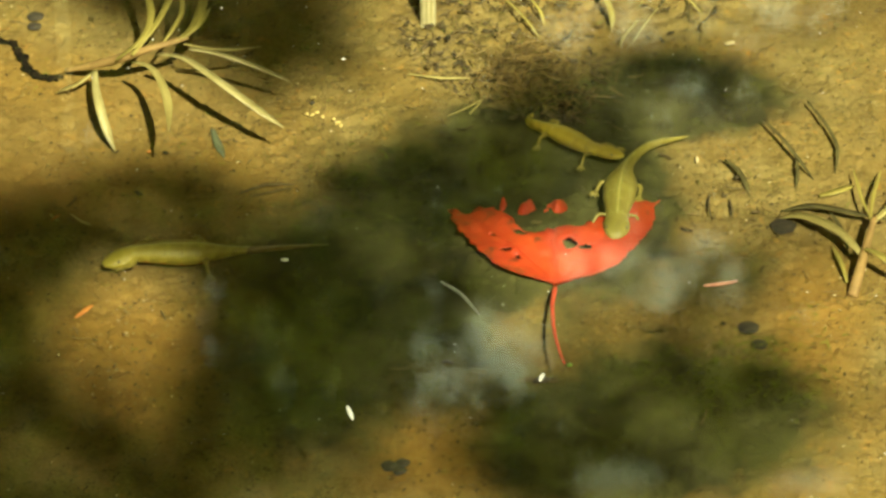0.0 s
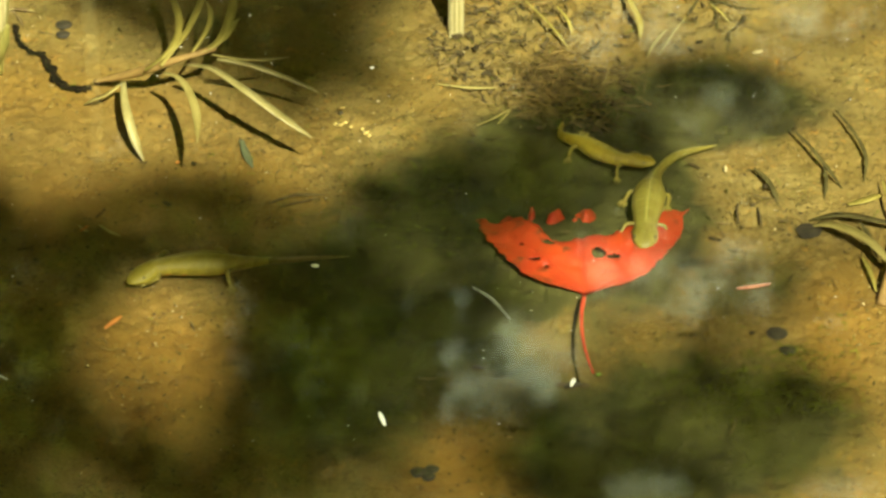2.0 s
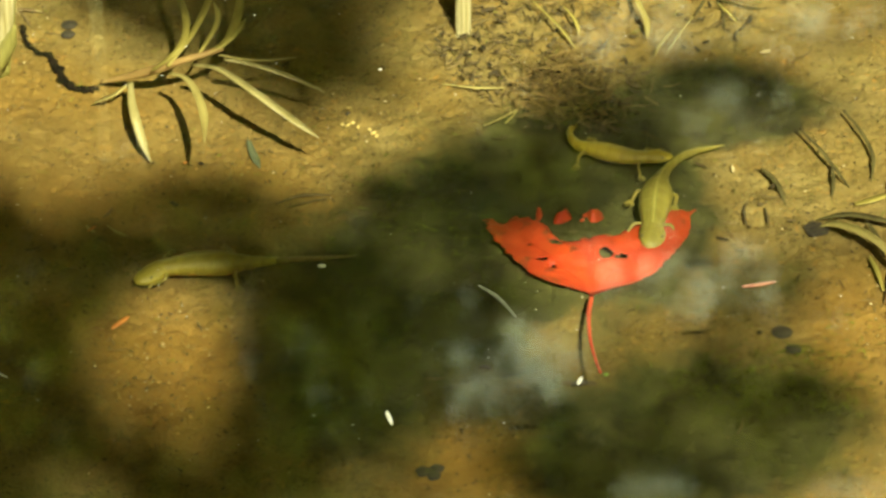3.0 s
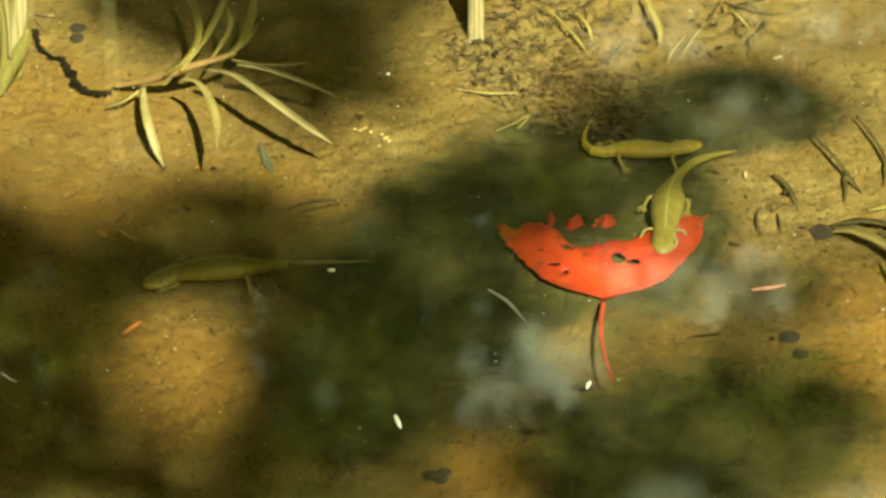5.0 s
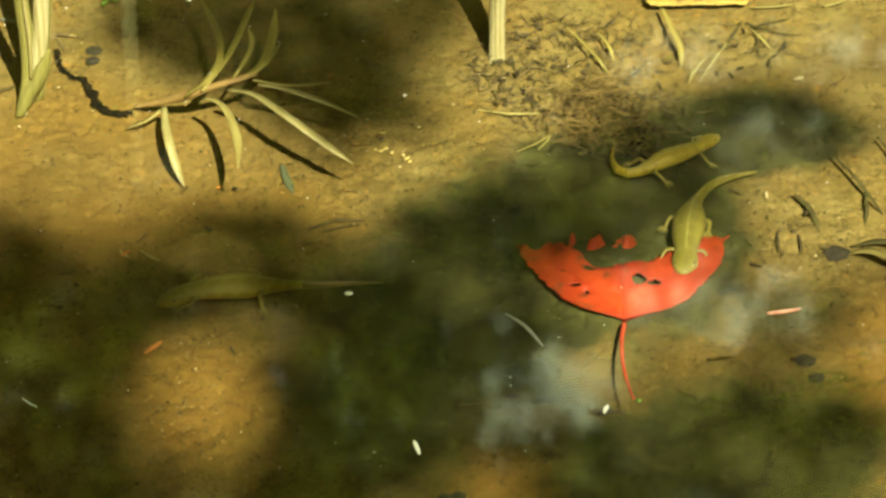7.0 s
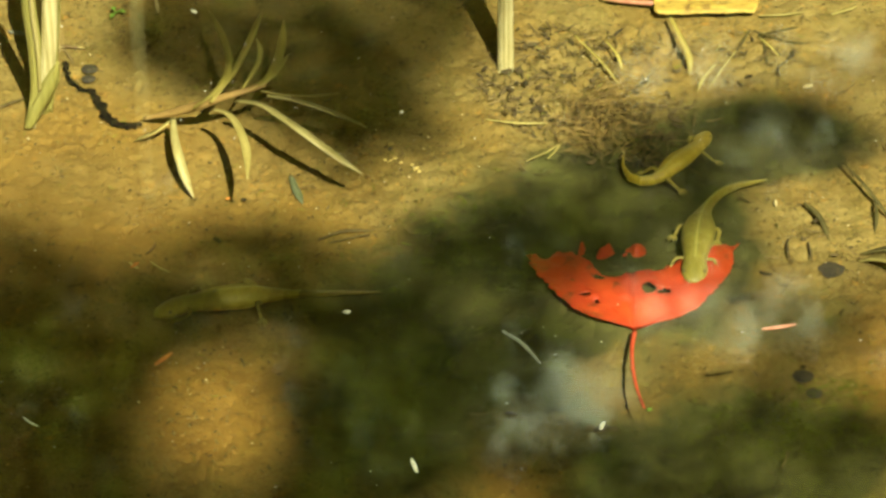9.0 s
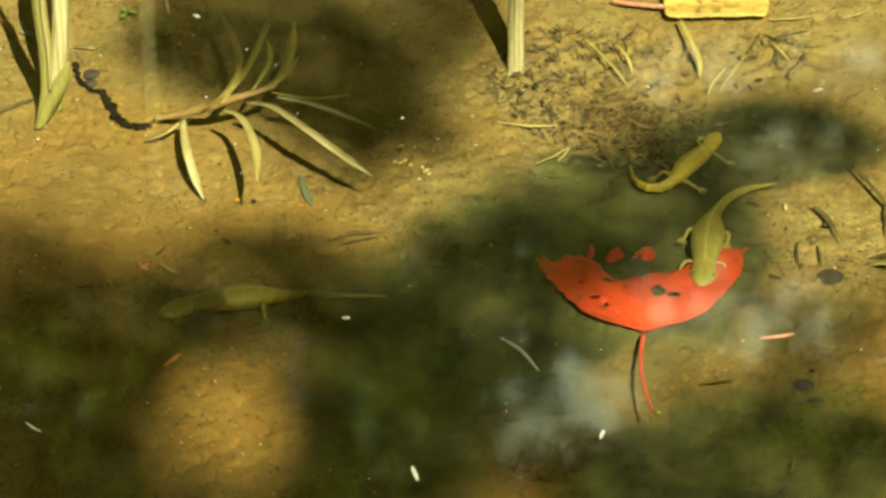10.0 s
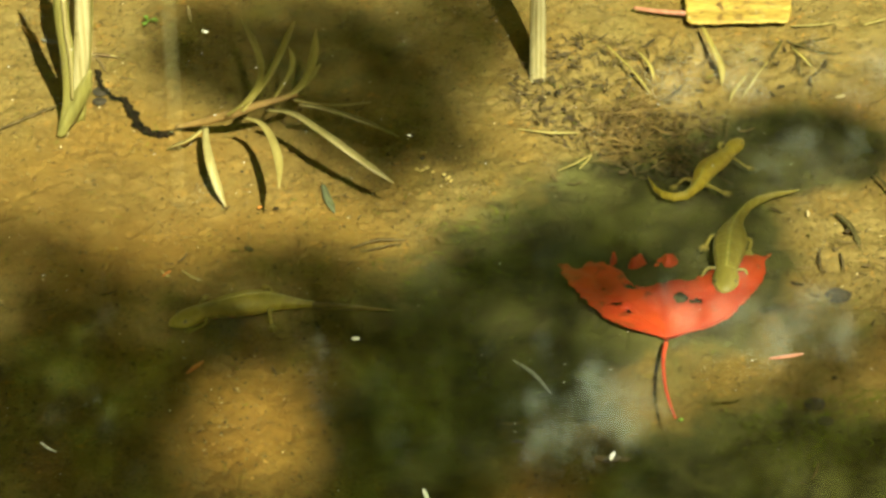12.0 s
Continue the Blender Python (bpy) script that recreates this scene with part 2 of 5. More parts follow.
def part(name, data, parent=None, label="", at=None):
    ob = new(name, data)
    ob.parent = parent
    if at is not None:
        ob.matrix_basis = at
    return tagged(ob, label)


def holder(name, m, label, category, group=""):
    ob = new(name)
    ob.empty_display_size = 0.01
    ob.matrix_basis = m
    return tagged(ob, label, category, group)


def lattice(ix, iy, seed):
    h = (ix.astype(np.int64) * 374761393 + iy.astype(np.int64) * 668265263 + seed * 1442695041) & 0xFFFFFFFF
    h = ((h ^ (h >> 13)) * 1274126177) & 0xFFFFFFFF
    return ((h ^ (h >> 16)) & 0xFFFF) / 65535.0


def value_noise(x, y, scale, seed=0):
    """Smooth noise from -1 to 1, with scale cells per metre."""
    x, y = np.asarray(x, float) * scale, np.asarray(y, float) * scale
    ix, iy = np.floor(x), np.floor(y)
    fx, fy = x - ix, y - iy
    fx, fy = fx * fx * (3 - 2 * fx), fy * fy * (3 - 2 * fy)
    a, b = lattice(ix, iy, seed), lattice(ix + 1, iy, seed)
    c, d = lattice(ix, iy + 1, seed), lattice(ix + 1, iy + 1, seed)
    return ((a * (1 - fx) + b * fx) * (1 - fy) + (c * (1 - fx) + d * fx) * fy) * 2 - 1


# rough ground under the litter: centre, half sizes, roughness
LUMPS = [(-0.1130, -0.0900, 0.0420, 0.0580, 0.35), (-0.0250, 0.0780, 0.0450, 0.0280, 0.45), (0.0467, 0.1494, 0.0398, 0.0438, 1), (0.0725, 0.1257, 0.0342, 0.043, 1), (0.0579, 0.1784, 0.0536, 0.0347, 0.8), (0.1247, 0.1735, 0.0455, 0.0296, 0.5), (0.1622, 0.009, 0.0301, 0.0392, 0.25)]


def paint(x, y, blobs, start=0.0, soft=0.24):
    """Cover from 0 to 1 at points, from soft ellipses laid over one another in turn."""
    d = np.full(np.shape(x), start)
    for cx, cy, rx, ry, s in blobs:
        r = np.sqrt(((x - cx) / rx) ** 2 + ((y - cy) / ry) ** 2)
        r = r + 0.11 * value_noise(x, y, 22, 60) + 0.09 * value_noise(x, y, 50, 61)
        k = np.clip((1 + soft / 2 - r) / soft, 0, 1)
        d = d * (1 - k) + s * k
    return d


def bed(x, y):
    """The height of the ground: the pond's flat bed, and banks round it."""
    x, y = np.asarray(x, float), np.asarray(y, float)
    near = np.clip((-0.75 - y) / 0.6, 0, 1)
    far = np.clip((np.maximum(y - 4.5, np.abs(x) - 4.0)) / 2.5, 0, 1)
    rise = np.maximum(near * near * (3 - 2 * near) * 0.35, far * far * (3 - 2 * far) * 0.5)
    z = 0.0011 * value_noise(x, y, 18, 1) + 0.0007 * value_noise(x, y, 55, 2) + 0.00035 * value_noise(x, y, 140, 3)
    z = z + 0.0019 * np.maximum(value_noise(x, y, 330, 4) - 0.35, 0) - 0.0030 * np.maximum(value_noise(x, y, 230, 6) - 0.5, 0)
    lumpy = paint(x, y, LUMPS)
    z = z + lumpy * (0.0022 * np.abs(value_noise(0.8 * x + 0.6 * y + 0.004 * value_noise(x, y, 60, 17), 0.8 * y - 0.6 * x + 0.004 * value_noise(x, y, 60, 18), 75, 7)) + 0.0022 * value_noise(x, y, 190, 8) - 0.001)
    return z + rise + rise * 0.4 * value_noise(x, y, 1.3, 5)


def spline(points, n):
    """n points on a smooth curve through the given ones."""
    p = np.array(points, float)
    if len(p) == 2:
        return p[0] + np.linspace(0, 1, n)[:, None] * (p[1] - p[0])
    q = np.vstack([2 * p[0] - p[1], p, 2 * p[-1] - p[-2]])
    out = []
    for u in np.linspace(0, len(p) - 1, n):
        i = min(int(u), len(p) - 2)
        f = u - i
        a, b, c, d = q[i:i + 4]
        out.append(0.5 * (2 * b + (c - a) * f + (2 * a - 5 * b + 4 * c - d) * f * f + (3 * b - a - 3 * c + d) * f ** 3))
    return np.array(out)


def loft(path, wide, high, sides=8, up=(0, 0, 1)):
    """A tube along path with elliptic sections: half widths and half heights, numbers or lists. Returns verts, faces."""
    path = np.array(path, float)
    n = len(path)
    wide, high = np.broadcast_to(wide, n), np.broadcast_to(high, n)
    tang = np.gradient(path, axis=0)
    tang /= np.linalg.norm(tang, axis=1)[:, None] + 1e-12
    verts, faces = [], []
    for i in range(n):
        side = np.cross(tang[i], up)
        side /= np.linalg.norm(side) + 1e-9
        top = np.cross(side, tang[i])
        for k in range(sides):
            a = 2 * math.pi * k / sides
            verts.append(path[i] + side * math.cos(a) * wide[i] + top * math.sin(a) * high[i])
    for i in range(n - 1):
        for k in range(sides):
            j = (k + 1) % sides
            faces.append((i * sides + k, i * sides + j, (i + 1) * sides + j, (i + 1) * sides + k))
    faces.append(tuple(range(sides))[::-1])
    faces.append(tuple(range((n - 1) * sides, n * sides)))
    return verts, faces


def joined(pieces):
    verts, faces = [], []
    for v, f in pieces:
        k = len(verts)
        verts += [tuple(p) for p in v]
        faces += [tuple(i + k for i in g) for g in f]
    return verts, faces


def blade_mesh(points, width, mat, thick=0.0003, n=22, keel=0.35, upright=False):
    """A grass blade: a creased ribbon with thickness that tapers to its tip."""
    c = spline(points, n)
    s = np.linspace(0, 1, n)
    w = width * np.clip(0.55 + 0.9 * s, 0, 1) * np.clip((1.02 - s) * 3.8, 0.04, 1) ** 0.8
    tang = np.gradient(c, axis=0)
    verts, faces = [], []
    for i in range(n):
        side = np.array((1.0, 0, 0)) if upright else np.cross(tang[i], (0, 0, 1))
        side /= np.linalg.norm(side) + 1e-9
        out = np.array((0, -1.0, 0)) if upright else np.array((0, 0, 1.0))
        for off, dz in ((-1, -keel if upright else keel), (0, 0), (1, -keel if upright else keel)):
            verts.append(c[i] + side * off * w[i] / 2 + out * dz * w[i] / 2)
        for off, dz in ((-0.96, -keel if upright else keel), (0, 0), (0.96, -keel if upright else keel)):
            verts.append(c[i] + side * off * w[i] / 2 + out * (dz * w[i] / 2 - thick))
    for i in range(n - 1):
        a, b = i * 6, i * 6 + 6
        for p, q in ((0, 1), (1, 2), (5, 4), (4, 3), (3, 0), (2, 5)):
            faces.append((a + p, a + q, b + q, b + p))
    faces += [(0, 3, 4, 1), (1, 4, 5, 2)]
    e = (n - 1) * 6
    faces += [(e, e + 1, e + 4, e + 3), (e + 1, e + 2, e + 5, e + 4)]
    return mesh("blade", verts, faces, mat)


def scraps(name, spots, length, width, mat, rng, lift=0.0006, bend=0.3, tilt=0.25):
    """Many small bits of litter in one mesh: short bent strips lying on the bed."""
    verts, faces = [], []
    spots = np.array(spots)
    for (x, y), ground in zip(spots, bed(spots[:, 0], spots[:, 1])):
        a, ln, w = rng.uniform(0, 6.283), length * rng.uniform(0.4, 1.5), width * rng.uniform(0.5, 1.6)
        dx, dy = math.cos(a), math.sin(a)
        z = float(ground) + lift * rng.uniform(0.2, 1.6)
        rise, curve = rng.uniform(-tilt, tilt), rng.uniform(-bend, bend)
        k = len(verts)
        for s in (-0.5, 0.0, 0.5):
            cx, cy = x + dx * s * ln - dy * curve * ln * (0.25 - s * s), y + dy * s * ln + dx * curve * ln * (0.25 - s * s)
            ww = w * (0.5 if s == 0 else rng.uniform(0.15, 0.45))
            zz = max(z + rise * s * ln, z - 0.0005)
            verts += [(cx - dy * ww, cy + dx * ww, zz), (cx + dy * ww, cy - dx * ww, zz), (cx, cy, zz + w * 0.5)]
        for j in (0, 3):
            faces += [(k + j, k + j + 2, k + j + 5, k + j + 3), (k + j + 2, k + j + 1, k + j + 4, k + j + 5), (k + j + 1, k + j, k + j + 3, k + j + 4)]
        faces += [(k, k + 1, k + 2), (k + 6, k + 8, k + 7)]
    return new(name, mesh(name, verts, faces, mat, False))


# ---- the pond ----
def lines(inner, step, outer):
    """Grid lines: even within inner, then ever wider out to outer."""
    a, b = inner
    mid = np.arange(a, b + step / 2, step)
    grow, d = [], step
    while not grow or grow[-1] < outer:
        d *= 1.22
        grow.append((grow[-1] if grow else 0) + d)
    return np.concatenate([a - np.array(grow[::-1]), mid, b + np.array(grow)])


# dark algae tone with shade and green haze painted in: centre, half sizes, strength
SLIME_SHADE = [(-0.0229, -0.0659, 0.0438, 0.0878, 0.6), (0.0338, -0.0123, 0.0523, 0.0873, 0.85), (0.0814, 0.075, 0.0387, 0.0413, 0.95), (0.1348, 0.1093, 0.0496, 0.0291, 0.9), (0.1023, 0.0176, 0.0277, 0.0619, 0.8),
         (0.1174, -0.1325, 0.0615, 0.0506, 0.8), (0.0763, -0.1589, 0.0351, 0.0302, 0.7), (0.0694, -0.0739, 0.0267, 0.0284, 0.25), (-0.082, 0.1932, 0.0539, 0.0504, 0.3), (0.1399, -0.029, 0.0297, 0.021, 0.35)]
# patches of more orange silt: centre, half sizes, strength
ORANGE_SILT = [(-0.1500, 0.0700, 0.0900, 0.0600, 0.55), (-0.1093, -0.0938, 0.0385, 0.0606, 0.9), (-0.1693, 0.0482, 0.0561, 0.045, 0.6), (0.0178, -0.1626, 0.0304, 0.0263, 0.8), (0.1841, -0.0659, 0.0195, 0.0494, 0.7), (-0.1252, 0.084, 0.0517, 0.0276, 0.3)]


def build_ground():
    xs, ys = lines((-0.25, 0.25), 0.0010, 400), lines((-0.22, 0.32), 0.0012, 400)
    gx, gy = np.meshgrid(xs, ys)
    v = np.stack([gx, gy, bed(gx, gy)], -1).reshape(-1, 3)
    nx, ny = len(xs), len(ys)
    i = (np.arange(ny - 1)[:, None] * nx + np.arange(nx - 1)).reshape(-1)
    f = np.stack([i, i + 1, i + nx + 1, i + nx], 1)
    me = bpy.data.meshes.new("ground")
    me.from_pydata(v.tolist(), [], f.tolist())
    me.materials.append(MUD)
    dark = me.attributes.new("growth_shade", "FLOAT", "POINT")
    dark.data.foreach_set("value", paint(v[:, 0], v[:, 1], SLIME_SHADE, 0.0, 0.75).astype(np.float32))
    orange_layer = me.attributes.new("orange_silt", "FLOAT", "POINT")
    orange_layer.data.foreach_set("value", (0.9 * paint(v[:, 0], v[:, 1], ORANGE_SILT, 0.0, 0.9)).astype(np.float32))
    me.polygons.foreach_set("use_smooth", [True] * len(me.polygons))
    tagged(new("ground", me), "tan silt bed of a shallow pond, rising to earth banks", "ground", kind="structure")
    xs, ys = np.linspace(-6, 6, 25), np.linspace(-1.3, 7, 25)
    gx, gy = np.meshgrid(xs, ys)
    v = np.stack([gx, gy, np.full_like(gx, WATER)], -1).reshape(-1, 3)
    i = (np.arange(24)[:, None] * 25 + np.arange(24)).reshape(-1)
    f = np.stack([i, i + 1, i + 26, i + 25], 1)
    w = new("water", mesh("water", v.tolist(), f.tolist(), WATER_SKIN))
    w.visible_shadow = False
    tagged(w, "still clear shallow pond water with faint reflections", "water", kind="structure")


build_ground()


# ---- trees ----
def leaf_cloud(name, centres, length, width, mat, rng, facing=None):
    """Many small pointed leaves, folded on the midrib, in one mesh."""
    n = len(centres)
    c = np.array(centres)
    a = rng.normal(size=(n, 3))
    a /= np.linalg.norm(a, axis=1)[:, None]
    b = np.cross(a, rng.normal(size=(n, 3)))
    b /= np.linalg.norm(b, axis=1)[:, None]
    k = np.cross(a, b)
    if facing is not None:
        k = np.array(facing) + 0.45 * rng.normal(size=(n, 3))
        k /= np.linalg.norm(k, axis=1)[:, None]
        a = np.cross(k, a)
        a /= np.linalg.norm(a, axis=1)[:, None]
        b = np.cross(k, a)
    ln, w = length * rng.uniform(0.7, 1.3, (n, 1)), width * rng.uniform(0.7, 1.3, (n, 1))
    v = np.stack([c - a * ln / 2, c + b * w / 2 + k * w * 0.15, c + a * ln / 2, c - b * w / 2 + k * w * 0.15], 1).reshape(-1, 3)
    i = np.arange(n)[:, None] * 4
    f = np.concatenate([i + [0, 1, 2], i + [0, 2, 3]], 0)
    me = bpy.data.meshes.new(name)
    me.from_pydata(v.tolist(), [], f.tolist())
    me.materials.append(mat)
    return me


# where each bough's shade lies on the bed: centre, half sizes, cover
BOUGH_FAR = [(-0.1411, 0.2113, 0.0299, 0.0468, 0.9), (-0.0198, 0.2282, 0.0287, 0.0474, 0.97), (-0.0513, 0.1398, 0.0476, 0.0583, 0.35), (-0.0821, 0.1981, 0.054, 0.0609, 0.98), (-0.0528, 0.1518, 0.0279, 0.0478, 0.99), (-0.0385, 0.1735, 0.0241, 0.0497, 0.99), (-0.1189, 0.1735, 0.0187, 0.0246, 0.6), (-0.112, 0.2006, 0.0352, 0.043, 0.93)]
BOUGH_LEFT = [(-0.2, -0.1016, 0.048, 0.1366, 1), (-0.1382, -0.1325, 0.0947, 0.1329, 1), (-0.1089, -0.0759, 0.0242, 0.0332, 0), (-0.1147, -0.1055, 0.0311, 0.0376, 0.02), (-0.1164, -0.1439, 0.0236, 0.019, 0.6), (-0.1369, -0.1937, 0.0330, 0.0170, 0.2)]
BOUGH_MAIN = [(-0.1043, 0.0184, 0.0454, 0.0368, 1), (-0.0205, -0.0578, 0.0611, 0.1059, 0.96), (-0.0562, 0.009, 0.0276, 0.0304, 0.9),
              (0.0336, -0.0298, 0.0605, 0.1084, 0.92), (0.1023, 0.0176, 0.034, 0.0802, 0.62), (0.0744, -0.0699, 0.034, 0.0305, 0.3), (0.0809, -0.0207, 0.0409, 0.0262, 0), (-0.0429, -0.1663, 0.0607, 0.0338, 0.92), (0.0244, -0.1591, 0.0304, 0.0359, 0.1)]
BOUGH_NEAR = [(-0.1105, -0.0139, 0.0410, 0.0217, 1)]
BOUGH_SIDE = [(0.0874, 0.0978, 0.0299, 0.0444, 0.8), (0.1324, 0.114, 0.0602, 0.0378, 0.85), (0.0981, 0.0727, 0.0309, 0.0182, 0.7)]
BOUGH_LOW = [(0.115, -0.1325, 0.0568, 0.0546, 0.88), (0.0775, -0.157, 0.0351, 0.0418, 0.76), (0.1542, -0.1437, 0.0301, 0.0441, 0.7), (0.1663, -0.0038, 0.0475, 0.052, 0.5), (0.1367, -0.0414, 0.0369, 0.0249, 0.42), (0.1519, -0.0896, 0.0284, 0.0297, 0.86), (0.1483, -0.0739, 0.0218, 0.0202, 0.84), (0.1907, -0.1008, 0.0125, 0.0233, 0.1)]


def build_shade_tree():
    """An unseen tree behind the viewer, its low boughs laid out to cast the wanted shade on the bed."""
    rng = np.random.default_rng(5)
    reach = 3.6
    tree = holder("unseen_shade_tree", pose(-2.4, -4.4, 0.35), "unseen leafy tree on the bank, its boughs placed to shade the pond", "tree")
    root = np.array((-2.4, -4.4, 0.35))
    trunk = spline([(0, 0, -0.3), (0.05, 0.1, 1.0), (0.1, 0.3, 2.2), (0.2, 0.4, 3.6), (0.1, 0.3, 5.2)], 24)
    part("trunk", mesh("trunk", *loft(trunk, np.linspace(0.16, 0.05, 24), np.linspace(0.16, 0.05, 24), 12, (0, 1, 0)), BARK), tree)
    made = {}
    for name, blobs, box, start in (("far", BOUGH_FAR, (-0.42, 0.12, 0.02, 0.55), 0), ("left", BOUGH_LEFT, (-0.5, 0.1, -0.5, 0.2), 0), ("main", BOUGH_MAIN, (-0.3, 0.3, -0.45, 0.3), 0),
                                    ("near", BOUGH_NEAR, (-0.3, 0.1, -0.2, 0.15), 0), ("side", BOUGH_SIDE, (-0.05, 0.4, 0.02, 0.35), 0), ("low", BOUGH_LOW, (-0.05, 0.42, -0.5, 0.0), 0)):
        n = int((box[1] - box[0]) * (box[3] - box[2]) * 30000)
        x, y = rng.uniform(box[0], box[1], n), rng.uniform(box[2], box[3], n)
        keep = rng.uniform(size=n) < -np.log(1 - 0.957 * paint(x, y, blobs, start)) / 3.7
        g = np.stack([x[keep], y[keep], np.zeros(keep.sum())], 1)
        d = reach + rng.uniform(-0.25, 0.25, (len(g), 1))
        c = g + d * np.array(SUNWARD) - root
        bough = tagged(part("bough", leaf_cloud("bough", c, 0.024, 0.015, FOLIAGE, rng), tree, "bough of small green leaves"), kind="stuff")
        mid = c.mean(0)
        fork = trunk[9 + len(made) * 2]
        hub, over, x = reach * np.array(SUNWARD) - root, np.array((-0.208, 0.70, 0.683)), np.array((1.0, 0, 0))
        way = {"far": [hub + 0.8 * over - 0.5 * x], "side": [hub + 0.9 * over, mid + 0.5 * x + 0.3 * over],
               "low": [hub + 0.95 * over, mid + 0.6 * x]}.get(name, [mid - 0.65 * x])
        arm = spline([fork, *way, mid], 24)
        girths = np.linspace(0.03, 0.003, 24)
        part("limb", mesh("limb", *loft(arm, girths, girths, 8), BARK), tree)
        made[name] = bough
    top = rng.normal(size=(5200, 3)) * (0.75, 0.6, 0.7) + (-0.4, -0.5, 4.6)
    part("crown", leaf_cloud("crown", top[top[:, 2] > 3.6], 0.07, 0.045, FOLIAGE, rng), tree)
    return made


BOUGHS = build_shade_tree()

# crown gaps fitted to the camera's reflected view: centre and half sizes at 9 m
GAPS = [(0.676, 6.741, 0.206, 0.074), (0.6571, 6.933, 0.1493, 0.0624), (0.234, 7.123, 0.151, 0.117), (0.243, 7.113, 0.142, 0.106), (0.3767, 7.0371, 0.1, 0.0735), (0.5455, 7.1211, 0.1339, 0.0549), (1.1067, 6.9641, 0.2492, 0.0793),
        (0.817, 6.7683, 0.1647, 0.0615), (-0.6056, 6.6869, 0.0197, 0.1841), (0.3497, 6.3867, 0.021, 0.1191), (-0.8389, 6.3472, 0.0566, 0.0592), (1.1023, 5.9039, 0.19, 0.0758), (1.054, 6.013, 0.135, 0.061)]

# crown thinned for reflected haze, fitted to that view: centre and half sizes at 9 m
VEILS = [(0.676, 6.762, 0.247, 0.113), (0.676, 6.762, 0.247, 0.113), (0.421, 7.315, 0.110, 0.090), (0.859, 5.918, 0.238, 0.114), (-0.284, 7.089, 0.134, 0.255), (-0.515, 6.984, 0.053, 0.231), (-0.515, 6.984, 0.053, 0.231), (0.488, 5.973, 0.111, 0.076), (-0.62, 5.93, 0.22, 0.16), (0.967, 6.235, 0.241, 0.117), (0.6871, 6.8298, 0.4295, 0.2074), (0.2617, 7.1846, 0.2349, 0.1709), (-1.2512, 6.933, 0.1825, 0.2304), (0.534, 5.9797, 0.2384, 0.1147), (1.133, 5.885, 0.2374, 0.1137), (-0.8616, 6.308, 0.1452, 0.1381)]
# windows for white reflections, sunlit-coloured sprays for green ones, fitted to that view: centre and half sizes at 9
# m
WINDOWS = [(0.699, 7.601, 0.130, 0.031), (1.290, 7.621, 0.150, 0.033)]
SPRAYS = [(0.9144, 7.1422, 0.1172, 0.055), (1.0966, 7.1001, 0.1003, 0.0633), (0.869, 7.2697, 0.101, 0.0643), (1.1216, 7.2697, 0.1347, 0.0858), (1.0781, 7.4202, 0.1187, 0.0564), (1.2453, 7.377, 0.1015, 0.0866), (-1.2466, 6.8503, 0.0992, 0.1242), (-1.0882, 6.9953, 0.0832, 0.0837),
          (-0.2407, 7.1001, 0.1003, 0.1696), (-0.3717, 6.933, 0.083, 0.0832), (0.3656, 6.3669, 0.0971, 0.0791), (0.7694, 7.3125, 0.1012, 0.0516)]


